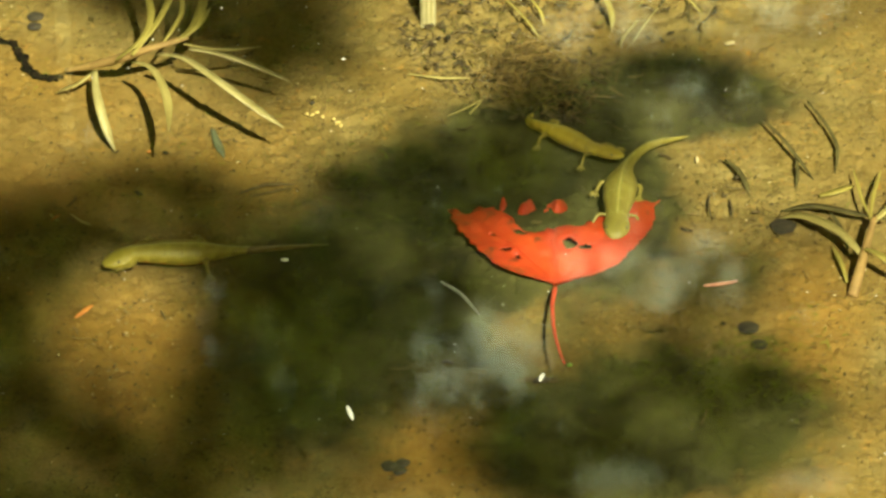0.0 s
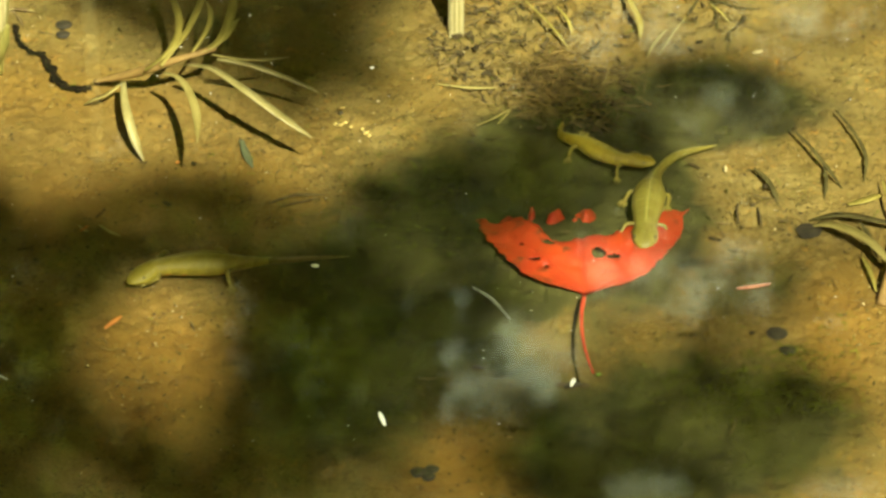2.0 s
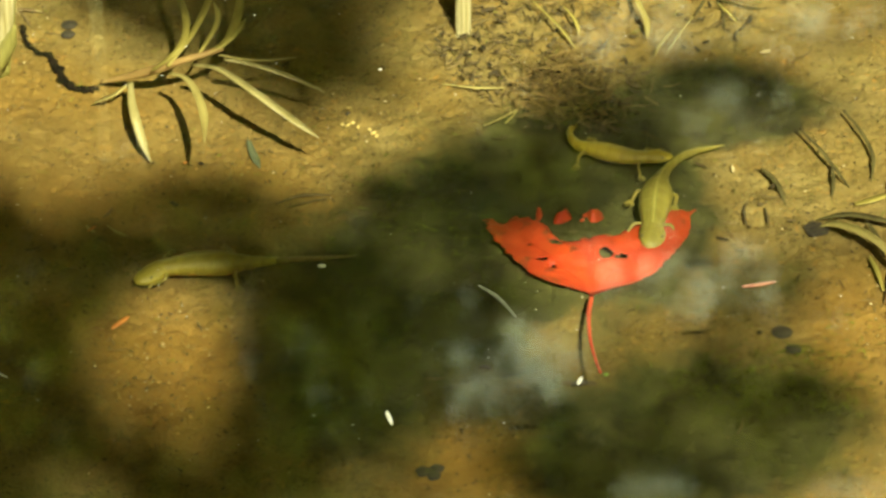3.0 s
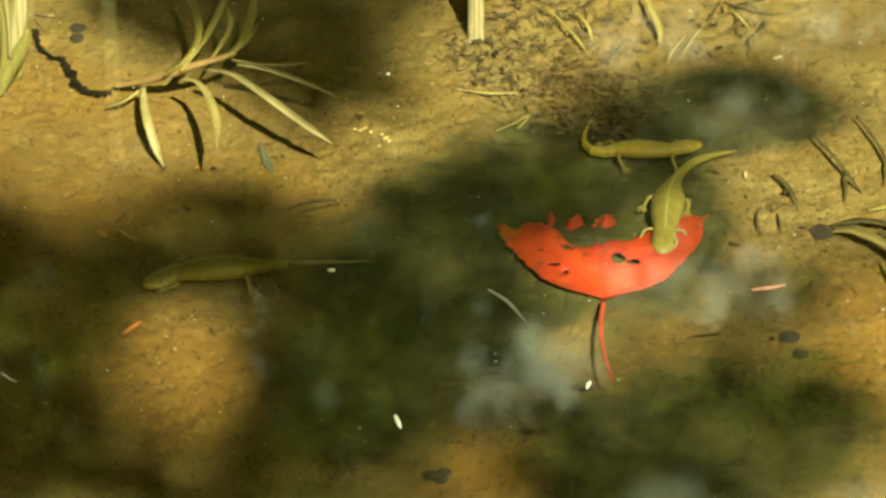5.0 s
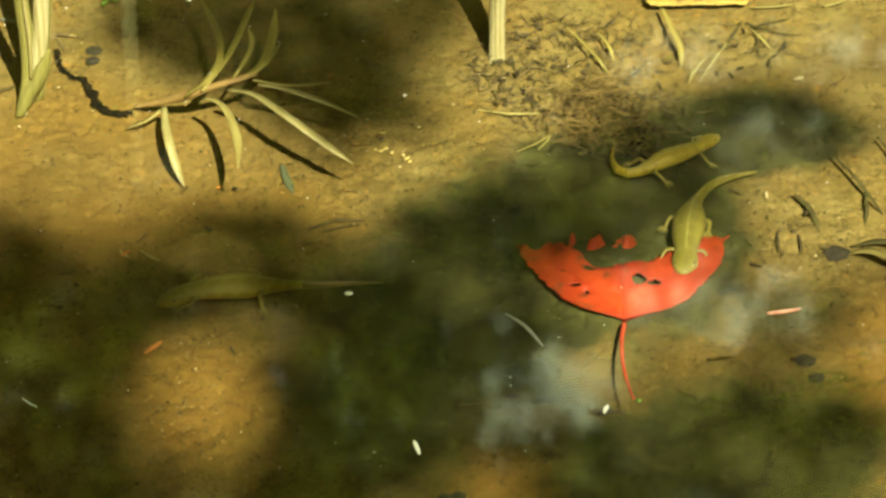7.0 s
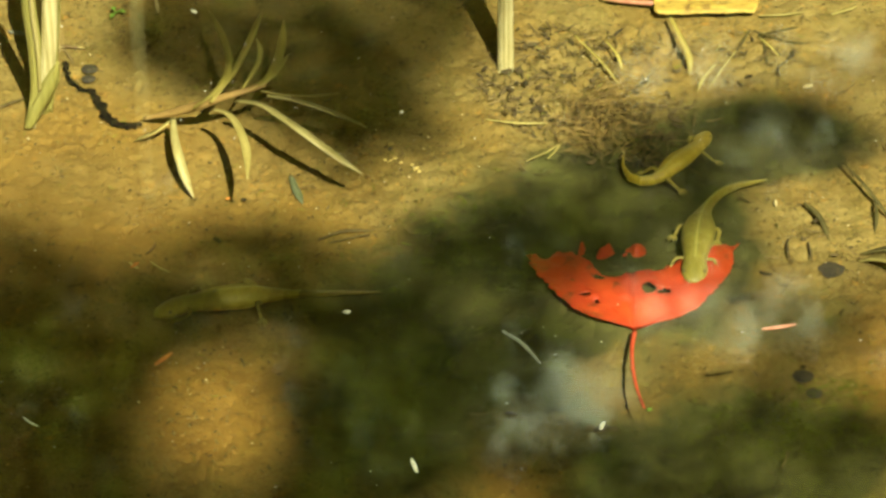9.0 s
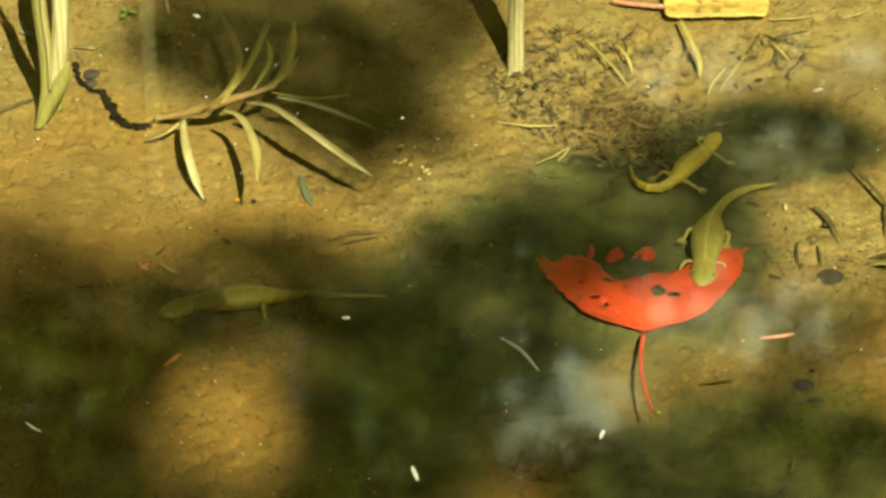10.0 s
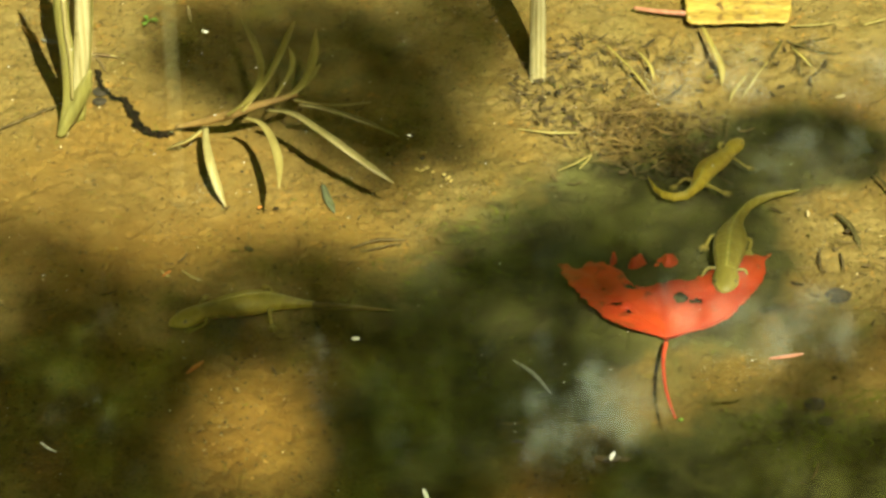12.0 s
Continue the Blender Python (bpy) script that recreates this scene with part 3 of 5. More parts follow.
def build_unseen_tree(x, y, height, spread, seed, gaps=()):
    rng = np.random.default_rng(seed)
    base = float(bed(x, y))
    tree = holder("unseen_tree", pose(x, y, base), "unseen tall broadleaf tree with a dense green crown", "tree", "trees on the far bank")
    trunk = spline([(0, 0, -0.2), (rng.uniform(-0.2, 0.2), 0, height * 0.3), (rng.uniform(-0.3, 0.3), 0.1, height * 0.9)], 20)
    part("trunk", mesh("trunk", *loft(trunk, np.linspace(0.2, 0.03, 20), np.linspace(0.2, 0.03, 20), 10, (0, 1, 0)), BARK), tree)
    clumps = []
    for k in range(26):
        a, h = rng.uniform(0, 6.283), rng.uniform(0.3, 1.0)
        r = spread * math.sqrt(max(1 - ((h - 0.6) / 0.45) ** 2, 0.05)) * rng.uniform(0.35, 1)
        c = np.array((math.cos(a) * r, math.sin(a) * r * 0.7, h * height))
        arm = spline([trunk[int(h * 12)], (trunk[int(h * 12)] + c) / 2 + np.array((0, 0, 0.2)), c], 10)
        if (h < 0.48) if gaps else (k < 10):
            part("limb", mesh("limb", *loft(arm, np.linspace(0.06, 0.015, 10), np.linspace(0.06, 0.015, 10), 7), BARK), tree)
        clumps.append(c + rng.normal(size=(950 if gaps else 420, 3)) * (0.55, 0.5, 0.42) * rng.uniform(0.7, 1.2))
    if gaps:
        clumps.append(rng.uniform((-1.9, -0.3, 4.2), (2.2, 0.9, 8.6), (26000, 3)))
    c = np.concatenate(clumps)
    keep = np.ones(len(c), bool)
    # the camera's eye mirrored in the water; gaps are carved along its rays
    mirror_eye_y, mirror_eye_z = -1.62, -1.03
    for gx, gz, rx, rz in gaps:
        f = (9.0 - mirror_eye_y) / (c[:, 1] + y - mirror_eye_y)
        px, pz = (c[:, 0] + x) * f, (c[:, 2] + base - mirror_eye_z) * f + mirror_eye_z
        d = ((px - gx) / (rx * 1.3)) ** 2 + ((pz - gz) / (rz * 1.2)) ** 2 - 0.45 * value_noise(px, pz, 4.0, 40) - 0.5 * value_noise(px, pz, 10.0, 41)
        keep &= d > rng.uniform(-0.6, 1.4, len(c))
    for gx, gz, rx, rz in (VEILS if gaps else ()):
        d = ((px - gx) / rx) ** 2 + ((pz - gz) / rz) ** 2 - 0.4 * value_noise(px, pz, 4.0, 45)
        keep &= rng.uniform(size=len(c)) > 0.54 * np.clip(1.4 - d, 0, 1)
    for gx, gz, rx, rz in (WINDOWS if gaps else ()):
        keep &= ((px - gx) / (rx + 0.05)) ** 2 + ((pz - gz) / (rz + 0.05)) ** 2 > 1.0
    size = 0.11 if gaps else 0.18
    part("crown", leaf_cloud("crown", c[keep], size, size * 0.6, FOLIAGE, rng), tree)


def build_sprays():
    """An unseen slender tree added before the others, its sunlit-coloured sprays placed for green reflections."""
    rng = np.random.default_rng(91)
    base = np.array((1.6, 5.8, float(bed(1.6, 5.8))))
    tree = holder("reflection_tree", pose(*base), "unseen slender tree added so its bright leaves reflect in the water", "tree", "trees on the far bank")
    trunk = spline([(0, 0, -0.2), (0.2, 0.2, 2.0), (0.1, 0.7, 4.2), (0.3, 0.8, 8.0)], 24)
    part("trunk", mesh("trunk", *loft(trunk, np.linspace(0.05, 0.012, 24), np.linspace(0.05, 0.012, 24), 8, (0, 1, 0)), BARK), tree)
    f = (6.2 + 1.62) / (9.0 + 1.62)
    for gx, gz, rx, rz in SPRAYS:
        c = np.array((gx * f, 6.2, (gz + 1.03) * f - 1.03)) - base
        fork = trunk[int(np.argmin(np.abs(trunk[:, 2] - c[2] + 0.3)))]
        limb = spline([fork, fork * 0.4 + c * 0.6 + np.array((0, 0.1, 0.06)), c], 12)
        part("limb", mesh("limb", *loft(limb, np.linspace(0.012, 0.003, 12), np.linspace(0.012, 0.003, 12), 6), BARK), tree)
        n = int(60 + 900 * rx * rz)
        p = c + np.clip(rng.normal(size=(n, 3)), -1.7, 1.7) * (rx * 0.62 * f, 0.06, rz * 0.62 * f)
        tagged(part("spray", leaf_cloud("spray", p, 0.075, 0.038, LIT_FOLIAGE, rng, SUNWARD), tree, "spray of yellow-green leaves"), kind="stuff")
    # fine leaves added to trim each window to a narrow strip
    for gx, gz, rx, rz in WINDOWS:
        c = np.array((gx * f, 6.2, (gz + 1.03) * f - 1.03)) - base
        u = rng.uniform(-1, 1, (9000, 2)) * ((rx + 0.09) * f, (rz + 0.09) * f)
        rim = np.sqrt((u[:, 0] / (rx * f)) ** 2 + (u[:, 1] / (rz * f)) ** 2) > 1.05 + 0.25 * value_noise(u[:, 0], u[:, 1], 14, 44)
        p = c + np.stack([u[rim, 0], rng.uniform(-0.004, 0.004, rim.sum()), u[rim, 1]], 1)
        tagged(part("strip_rims", leaf_cloud("strip_rims", p, 0.028, 0.014, FOLIAGE, rng), tree, "fine leaves added to trim a reflected strip of sky"), kind="stuff")
        limb = spline([trunk[int(np.argmin(np.abs(trunk[:, 2] - c[2] + 0.3)))], c + np.array((0.3, 0, -0.1)), c + np.array((-rx * f, 0, -(rz + 0.04) * f))], 12)
        part("limb", mesh("limb", *loft(limb, np.linspace(0.01, 0.003, 12), np.linspace(0.01, 0.003, 12), 6), BARK), tree)


build_sprays()
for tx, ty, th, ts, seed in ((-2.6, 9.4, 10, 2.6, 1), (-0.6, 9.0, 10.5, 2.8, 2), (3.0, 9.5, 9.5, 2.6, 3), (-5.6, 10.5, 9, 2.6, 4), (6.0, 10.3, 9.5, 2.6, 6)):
    build_unseen_tree(tx, ty, th, ts, seed, GAPS)
# unseen trees added on the other sides to cut skylight on the bed
for tx, ty, th, ts, seed in ((-8, 5, 10, 2.8, 11), (-8.5, 0, 10, 2.8, 12), (-8, -5, 9, 2.8, 13), (8.5, 5, 10, 2.8, 14), (8.5, 0, 10, 2.8, 15),
                             (-4, -9, 8, 2.6, 16), (0.5, -11, 6.5, 2.6, 17), (8, -6, 8, 2.6, 18),
                             (-6.5, 8, 11, 3, 21), (-10, 2.5, 12, 3, 22), (-9, -3, 11, 3, 23), (7, 8, 11, 3, 24), (10, 2.5, 12, 3, 25), (9.5, -3, 11, 3, 26),
                             (-6.5, -8, 9, 3, 27), (5, -10, 7, 2.8, 28), (-2, -12, 7.5, 3, 29)):
    build_unseen_tree(tx, ty, th, ts, seed)


def build_sky_blocker():
    """An unseen canopy on a long bough from the left bank, added to block skylight."""
    rng = np.random.default_rng(77)
    base = (-6.2, 3.2, 0.4)
    tree = holder("sky_blocking_tree", pose(*base), "unseen leaning tree added to block skylight over the pond", "tree")
    arm = spline([(0, 0, -0.4), (0.6, -0.1, 2.2), (2.6, -0.6, 4.2), (5.2, -1.0, 5.0), (7.6, -1.2, 5.2)], 30)
    part("trunk", mesh("trunk", *loft(arm, np.linspace(0.17, 0.03, 30), np.linspace(0.17, 0.03, 30), 10, (0, 1, 0)), BARK), tree)
    c = []
    while len(c) < 2100:
        px, py = rng.uniform(-5.6, 5.6, 2)
        if px * px + py * py < 31 and py < 4.4 and (px - 1.3) ** 2 + (py + 4.4) ** 2 > 1.0:
            c.append((px + 6.2, py - 3.2, 4.7 + rng.uniform(-0.3, 0.5)))
    for k in range(9):
        tip = np.array(c[k * 130])
        fork = arm[16 + k]
        limb = spline([fork, fork * 0.5 + tip * 0.5 + np.array((0, 0, 0.25)), tip], 12)
        part("limb", mesh("limb", *loft(limb, np.linspace(0.05, 0.01, 12), np.linspace(0.05, 0.01, 12), 7), BARK), tree)
    c = np.concatenate([np.array(k) + rng.normal(size=(36, 3)) * (0.24, 0.24, 0.16) for k in c])
    part("crown", leaf_cloud("crown", c, 0.16, 0.10, FOLIAGE, rng), tree)


build_sky_blocker()


# ---- the red leaf ----
def build_red_leaf():
    leaf = holder("red_leaf", pose(0.0738, -0.0402, 0.0), "bright red fallen leaf with torn holes, half sunk in the silt", "leaf")
    half, deep = 0.0455, 0.0625
    rng = np.random.default_rng(3)
    rows, cols = 100, 112
    verts, index, faces = [], {}, []
    for i in range(rows + 1):
        v = deep * 1.9 * i / rows
        s = v / deep
        if s <= 1:
            w = half * math.sqrt(max(1 - (1 - s) ** 2, 0))
        else:
            w = half * (1 - (s - 1) ** 1.3 * 0.95)
        lobe = 0.0008 * math.exp(-((v - 0.058) / 0.006) ** 2)
        spur = 0.011 * math.exp(-((v - 0.070) / 0.0045) ** 2)
        for j in range(cols + 1):
            u = 2 * j / cols - 1
            edge = w * (1 + 0.035 * value_noise(s * 3 + (7 if u > 0 else 0), 0.5, 6, 9) + 0.030 * value_noise(s * 3 + (7 if u > 0 else 0), 0.5, 24, 19)) * (1.04 if u > 0 else 1.0) + (spur if u > 0 else lobe)
            x = u * edge
            y = v + (0.0065 * max(u, 0) ** 6 if s > 0.7 else 0)
            rise = min(max((abs(x) - 0.010) / 0.018, 0), 1)
            sink = 0.0470 + 0.0110 * rise * rise * (3 - 2 * rise) + 0.003 * abs(x) / half + 0.0045 * float(value_noise(x, 0.2, 130, 15)) + 0.0018 * float(value_noise(x, v, 380, 16))
            k = min(max((v - sink + 0.012) / 0.016, 0), 1)
            z = 0.0022 + 0.0022 * min(v / 0.02, 1) + 0.0020 * u * u - 0.0090 * k * k * (3 - 2 * k)
            z += 0.0012 * float(value_noise(x, y, 60, 11)) + 0.0005 * float(value_noise(x, y, 170, 12)) + 0.0004 * float(value_noise(x, y, 240, 14))
            for bx, by, rx, ry in ((-0.0212, 0.0605, 0.0019, 0.0042), (-0.0110, 0.0555, 0.0050, 0.0028), (0.0018, 0.0580, 0.0064, 0.0050)):
                z += 0.0085 * math.exp(-(((x - bx) / rx) ** 2 + ((y - by - 0.35 * (x - bx)) / ry) ** 2) ** 2) * k * (1 + 0.45 * float(value_noise(x, y, 420, 33)))
            z -= 0.0008 * math.exp(-(x / 0.0012) ** 2) + (0.02 * (v - 0.070) / 0.01 if v > 0.070 and abs(x) < 0.040 else 0)
            index[i, j] = len(verts)
            verts.append((x, y, z))
    holes = [(0.0075, 0.0260, 0.0044, 0.0030), (-0.014, 0.036, 0.0032, 0.0022), (-0.021, 0.021, 0.0026, 0.0014), (0.0135, 0.0238, 0.0040, 0.0017),
             (-0.006, 0.0405, 0.004, 0.002), (-0.027, 0.033, 0.0015, 0.001), (-0.016, 0.0165, 0.0014, 0.0009)]
    for i in range(rows):
        for j in range(cols):
            q = [index[i, j], index[i, j + 1], index[i + 1, j + 1], index[i + 1, j]]
            mx, my = sum(verts[k][0] for k in q) / 4, sum(verts[k][1] for k in q) / 4
            ragged = 1 + 0.4 * float(value_noise(0.8 * mx + 0.6 * my, 0.8 * my - 0.6 * mx, 260, 21)) + 0.3 * float(value_noise(0.6 * mx - 0.8 * my, 0.6 * my + 0.8 * mx, 650, 22))
            if any(((mx - a) / rx) ** 2 + ((my - b) / ry) ** 2 < ragged for a, b, rx, ry in holes):
                continue
            faces.append(tuple(q))
    me = mesh("blade", verts, faces, RED)
    ob = part("blade", me, leaf)
    thick = ob.modifiers.new("thickness", "SOLIDIFY")
    thick.thickness = 0.0004

    def top(x, y):
        d = [(vx - x) ** 2 + (vy - y) ** 2 for vx, vy, vz in verts]
        return verts[d.index(min(d))][2]

    for ex, ey in ((0, 0.05), (-0.030, 0.040), (0.034, 0.045), (-0.020, 0.014), (0.024, 0.016)):
        p = [(ex * s, ey * s, top(ex * s, ey * s) + 0.0003) for s in np.linspace(0, 1, 14)]
        part("vein", mesh("vein", *loft(p, np.linspace(0.0004, 0.0002, 14), np.linspace(0.0002, 0.0001, 14), 6), RED), leaf, "raised red vein")
    stalk = np.array([(0.0735, -0.0469, 0.005), (0.0716, -0.0657, 0.009), (0.0715, -0.0891, 0.014), (0.0731, -0.1072, 0.017), (0.0748, -0.1188, 0.019)]) - np.array((0.0738, -0.0402, 0))
    c = spline(stalk, 24)
    part("stalk", mesh("stalk", *loft(c, np.linspace(0.0011, 0.0005, 24), np.linspace(0.0010, 0.0005, 24), 8), RED_VEIN), leaf, "curved red leaf stalk")


build_red_leaf()


# ---- newts ----
SECTIONS = (0.0, 0.012, 0.035, 0.07, 0.11, 0.15, 0.20, 0.28, 0.37, 0.44, 0.49, 0.54, 0.64, 0.78, 0.90, 1.0)
HALF_WIDE = (0.08, 0.20, 0.32, 0.40, 0.40, 0.33, 0.37, 0.47, 0.52, 0.45, 0.37, 0.30, 0.21, 0.13, 0.07, 0.02)
HALF_HIGH = (0.05, 0.11, 0.17, 0.24, 0.27, 0.27, 0.30, 0.37, 0.40, 0.38, 0.35, 0.33, 0.31, 0.25, 0.15, 0.03)


def newt_tube(path_of, girth, s0, s1, n, lean=1.0):
    """Skin of a newt between two stations along its body. path_of(s) gives the middle line, s from the snout (0) to the tail's tip (1)."""
    s = np.concatenate([[s0], np.linspace(s0 + 0.008 * (s0 > 0), s1 - 0.012 * (s1 < 1), n), [s1]])
    tuck = np.ones(n + 2)
    tuck[0], tuck[-1] = (0.86 if s0 > 0 else 0.2), (0.86 if s1 < 1 else 0.2)
    w, h = np.interp(s, SECTIONS, HALF_WIDE) * girth * tuck, np.interp(s, SECTIONS, HALF_HIGH) * girth * tuck
    thin = 1 - (1 - lean) * np.clip((s - 0.43) / 0.19, 0, 1)
    w, h = w * thin, h * thin
    return loft([path_of(k) for k in s], w, h, 20)


def newt_leg(side, girth, rear, reach, bend, back=0.0):
    """A bent leg with spread toes, from the flank outward along side * y; x is forward. reach, bend: the turn of the upper and of
    the lower leg from forward towards the side, in degrees; back: how far behind the joint's front it sits, in girths."""
    g = girth
    r, q = radians(reach), radians(bend)
    hip = np.array((-back * g, side * (0.26 if rear else 0.22) * g, -0.04 * g))
    knee = hip + np.array((math.cos(r), side * math.sin(r), 0.10)) * (0.33 if rear else 0.34) * g
    foot = knee + np.array((math.cos(q), side * math.sin(q), -0.55)) * (0.32 if rear else 0.34) * g
    n = 12
    thick = np.interp(np.linspace(0, 1, n), (0, 0.3, 0.55, 1), (0.115, 0.090, 0.060, 0.045)) * (1.1 if rear else 0.85) * g
    bits = [loft(spline([hip * (1, 0.5, 1), hip, knee, foot], n), thick, thick * 0.9, 8)]
    for k in range(5 if rear else 4):
        a = q + (k - (2 if rear else 1.5)) * 0.42
        long = (0.22, 0.31, 0.34, 0.30, 0.20)[k] * g if rear else (0.24, 0.33, 0.32, 0.22)[k] * g
        tip = foot + np.array((math.cos(a) * long, side * math.sin(a) * long, -0.05 * g))
        bits.append(loft([foot, foot * 0.5 + tip * 0.5 + np.array((0, 0, 0.035 * g)), tip], (0.042 * g, 0.030 * g, 0.014 * g), (0.035 * g, 0.025 * g, 0.012 * g), 6))
    return joined(bits)


JOINTS = (0.0, 0.15, 0.22, 0.29, 0.36, 0.43, 0.50, 0.57, 0.64, 0.71, 0.78, 0.86, 1.0)


def body_line(points, length):
    """From snout to tail: a function that gives the place and heading at the share s of the length."""
    c = spline(points, 160)
    d = np.concatenate([[0], np.cumsum(np.linalg.norm(np.diff(c, axis=0), axis=1))])

    def at(s):
        k = s * length
        if k > d[-1]:
            t = c[-1] - c[-6]
            return c[-1] + t / np.linalg.norm(t) * (k - d[-1])
        return np.array([np.interp(k, d, c[:, i]) for i in range(3)])
    return at


def joint_pose(at, a, b):
    p, q = at(a), at(b)
    d = p - q
    return Matrix.Translation(p) @ Euler((0, -math.asin(max(-1, min(1, d[2] / (np.linalg.norm(d) + 1e-9)))), math.atan2(d[1], d[0]))).to_matrix().to_4x4()


def build_newt(label, length, girth, back, points, legs, lean=1.0, tail=None, leg_size=1.0):
    """A newt in rigid joints along the line points (snout first). Returns the thing and its joints."""
    at = body_line(points, length)
    root = joint_pose(at, 0.36, 0.43)
    newt = holder("newt", root, label, "newt", "newts in the pond")
    inverse = root.inverted()
    joints = []
    for k in range(len(JOINTS) - 1):
        a, b = JOINTS[k], JOINTS[k + 1]
        name = "head" if k == 0 else "trunk_joint" if b < 0.52 else "tail_joint"
        over = 0.012
        straight = lambda s: np.array(((a - s) * length, 0, 0))
        v, f = newt_tube(straight, girth, max(a - over, 0), min(b + over * 1.3, 1), 12 if k == 0 else 6, lean)
        me = mesh(name, v, f, tail if tail and k >= 8 else back)
        me.materials.append(NEWT_BELLY)
        me.materials.append(NEWT_FLANK)
        for poly in me.polygons:
            under = -poly.center.z / (girth * float(np.interp(a + (b - a) / 2, SECTIONS, HALF_HIGH)))
            if k < 7 and under > 0.46:
                poly.material_index = 1
            elif 0 < k < 7 and under > 0.16:
                poly.material_index = 2
        ob = part(name, me, newt, "", inverse @ joint_pose(at, a, b))
        joints.append((ob, a, b))
        if k == 0:
            for side in (-1, 1):
                e = [(0.060 * girth * math.sin(p) * math.cos(q) - 0.06 * length, side * 0.30 * girth + 0.055 * girth * math.sin(p) * math.sin(q), 0.14 * girth + 0.055 * girth * math.cos(p))
                     for p in np.linspace(0, math.pi, 7) for q in np.linspace(0, 2 * math.pi, 10, endpoint=False)]
                ef = [(r * 10 + c, r * 10 + (c + 1) % 10, r * 10 + 10 + (c + 1) % 10, r * 10 + 10 + c) for r in range(6) for c in range(10)]
                part("eye", mesh("eye", e, ef, EYE), ob, "dark round eye")
        if 0 < k < 8:
            s = np.linspace(a - over, b + over, 6)
            h = np.interp(s, SECTIONS, HALF_HIGH) * girth * (1 - (1 - lean) * np.clip((s - 0.43) / 0.19, 0, 1))
            ridge = [((a - q) * length, 0, z - 0.02 * girth) for q, z in zip(s, h)]
            part("dorsal_ridge", mesh("dorsal_ridge", *loft(ridge, 0.042 * girth, 0.05 * girth, 6), NEWT_RIDGE), ob, "paler ridge along the back")
        for joint, side, rear, reach, bend, behind in legs:
            if joint == k:
                part("hind_leg" if rear else "foreleg", mesh("leg", *newt_leg(side, girth * leg_size, rear, reach, bend, behind), NEWT_LEG), ob)
    return newt, joints


def newt_rows(poses, length):
    """Rows for walk() of the thing and of each joint in the thing's space."""
    roots, parts_rows = [], [[] for _ in JOINTS[1:]]
    for t, points in poses:
        at = body_line(points, length)
        root = joint_pose(at, 0.36, 0.43)
        roots.append((t, root))
        for k in range(len(JOINTS) - 1):
            parts_rows[k].append((t, root.inverted() @ joint_pose(at, JOINTS[k], JOINTS[k + 1])))
    return roots, parts_rows


NEWT_A = [
    (0.0, [(-0.1234, -0.0307, 0.005), (-0.1156, -0.0246, 0.006), (-0.0983, -0.0238, 0.007), (-0.0818, -0.0225, 0.006), (-0.0602, -0.0181, 0.004), (-0.0268, -0.0125, 0.003)]),
    (1.5, [(-0.125, -0.0353, 0.005), (-0.1172, -0.0272, 0.006), (-0.0993, -0.0244, 0.007), (-0.0828, -0.0227, 0.006), (-0.062, -0.0184, 0.004), (-0.0293, -0.0138, 0.003)]),
    (2.5, [(-0.1248, -0.0358, 0.005), (-0.117, -0.0276, 0.006), (-0.0986, -0.024, 0.007), (-0.0829, -0.0227, 0.006), (-0.0613, -0.018, 0.004), (-0.0291, -0.0133, 0.003)]),
    (5.5, [(-0.1266, -0.0345, 0.005), (-0.1175, -0.0276, 0.006), (-0.0999, -0.0239, 0.007), (-0.0852, -0.0213, 0.006), (-0.063, -0.0169, 0.004), (-0.0321, -0.0134, 0.003)]),
    (6.5, [(-0.1284, -0.0333, 0.005), (-0.1188, -0.0268, 0.006), (-0.1012, -0.0228, 0.007), (-0.0859, -0.0206, 0.006), (-0.0643, -0.0175, 0.004), (-0.0333, -0.0146, 0.003)]),
    (9.5, [(-0.1366, -0.0327, 0.005), (-0.1268, -0.0271, 0.006), (-0.1086, -0.0235, 0.007), (-0.0934, -0.0197, 0.006), (-0.0718, -0.0163, 0.004), (-0.042, -0.0146, 0.003)]),
    (10.5, [(-0.1382, -0.0314, 0.005), (-0.128, -0.0266, 0.006), (-0.1104, -0.0217, 0.007), (-0.0953, -0.0179, 0.006), (-0.0735, -0.016, 0.004), (-0.0442, -0.016, 0.003)]),
    (12.0, [(-0.1426, -0.0337, 0.005), (-0.133, -0.0276, 0.006), (-0.1154, -0.022, 0.007), (-0.1, -0.0177, 0.006), (-0.079, -0.0176, 0.004), (-0.0504, -0.0198, 0.003)]),
]
NEWT_B = [(0.0, [(0.1012, -0.0128, 0.006), (0.1021, -0.0006, 0.007), (0.1043, 0.0212, 0.008), (0.1091, 0.0442, 0.006), (0.1196, 0.0607, 0.005), (0.1394, 0.0703, 0.004)]),
          (12.0, [(0.1004, -0.0124, 0.006), (0.1014, -0.0003, 0.007), (0.1041, 0.0215, 0.008), (0.109, 0.0445, 0.006), (0.1195, 0.061, 0.005), (0.1392, 0.0704, 0.004)])]
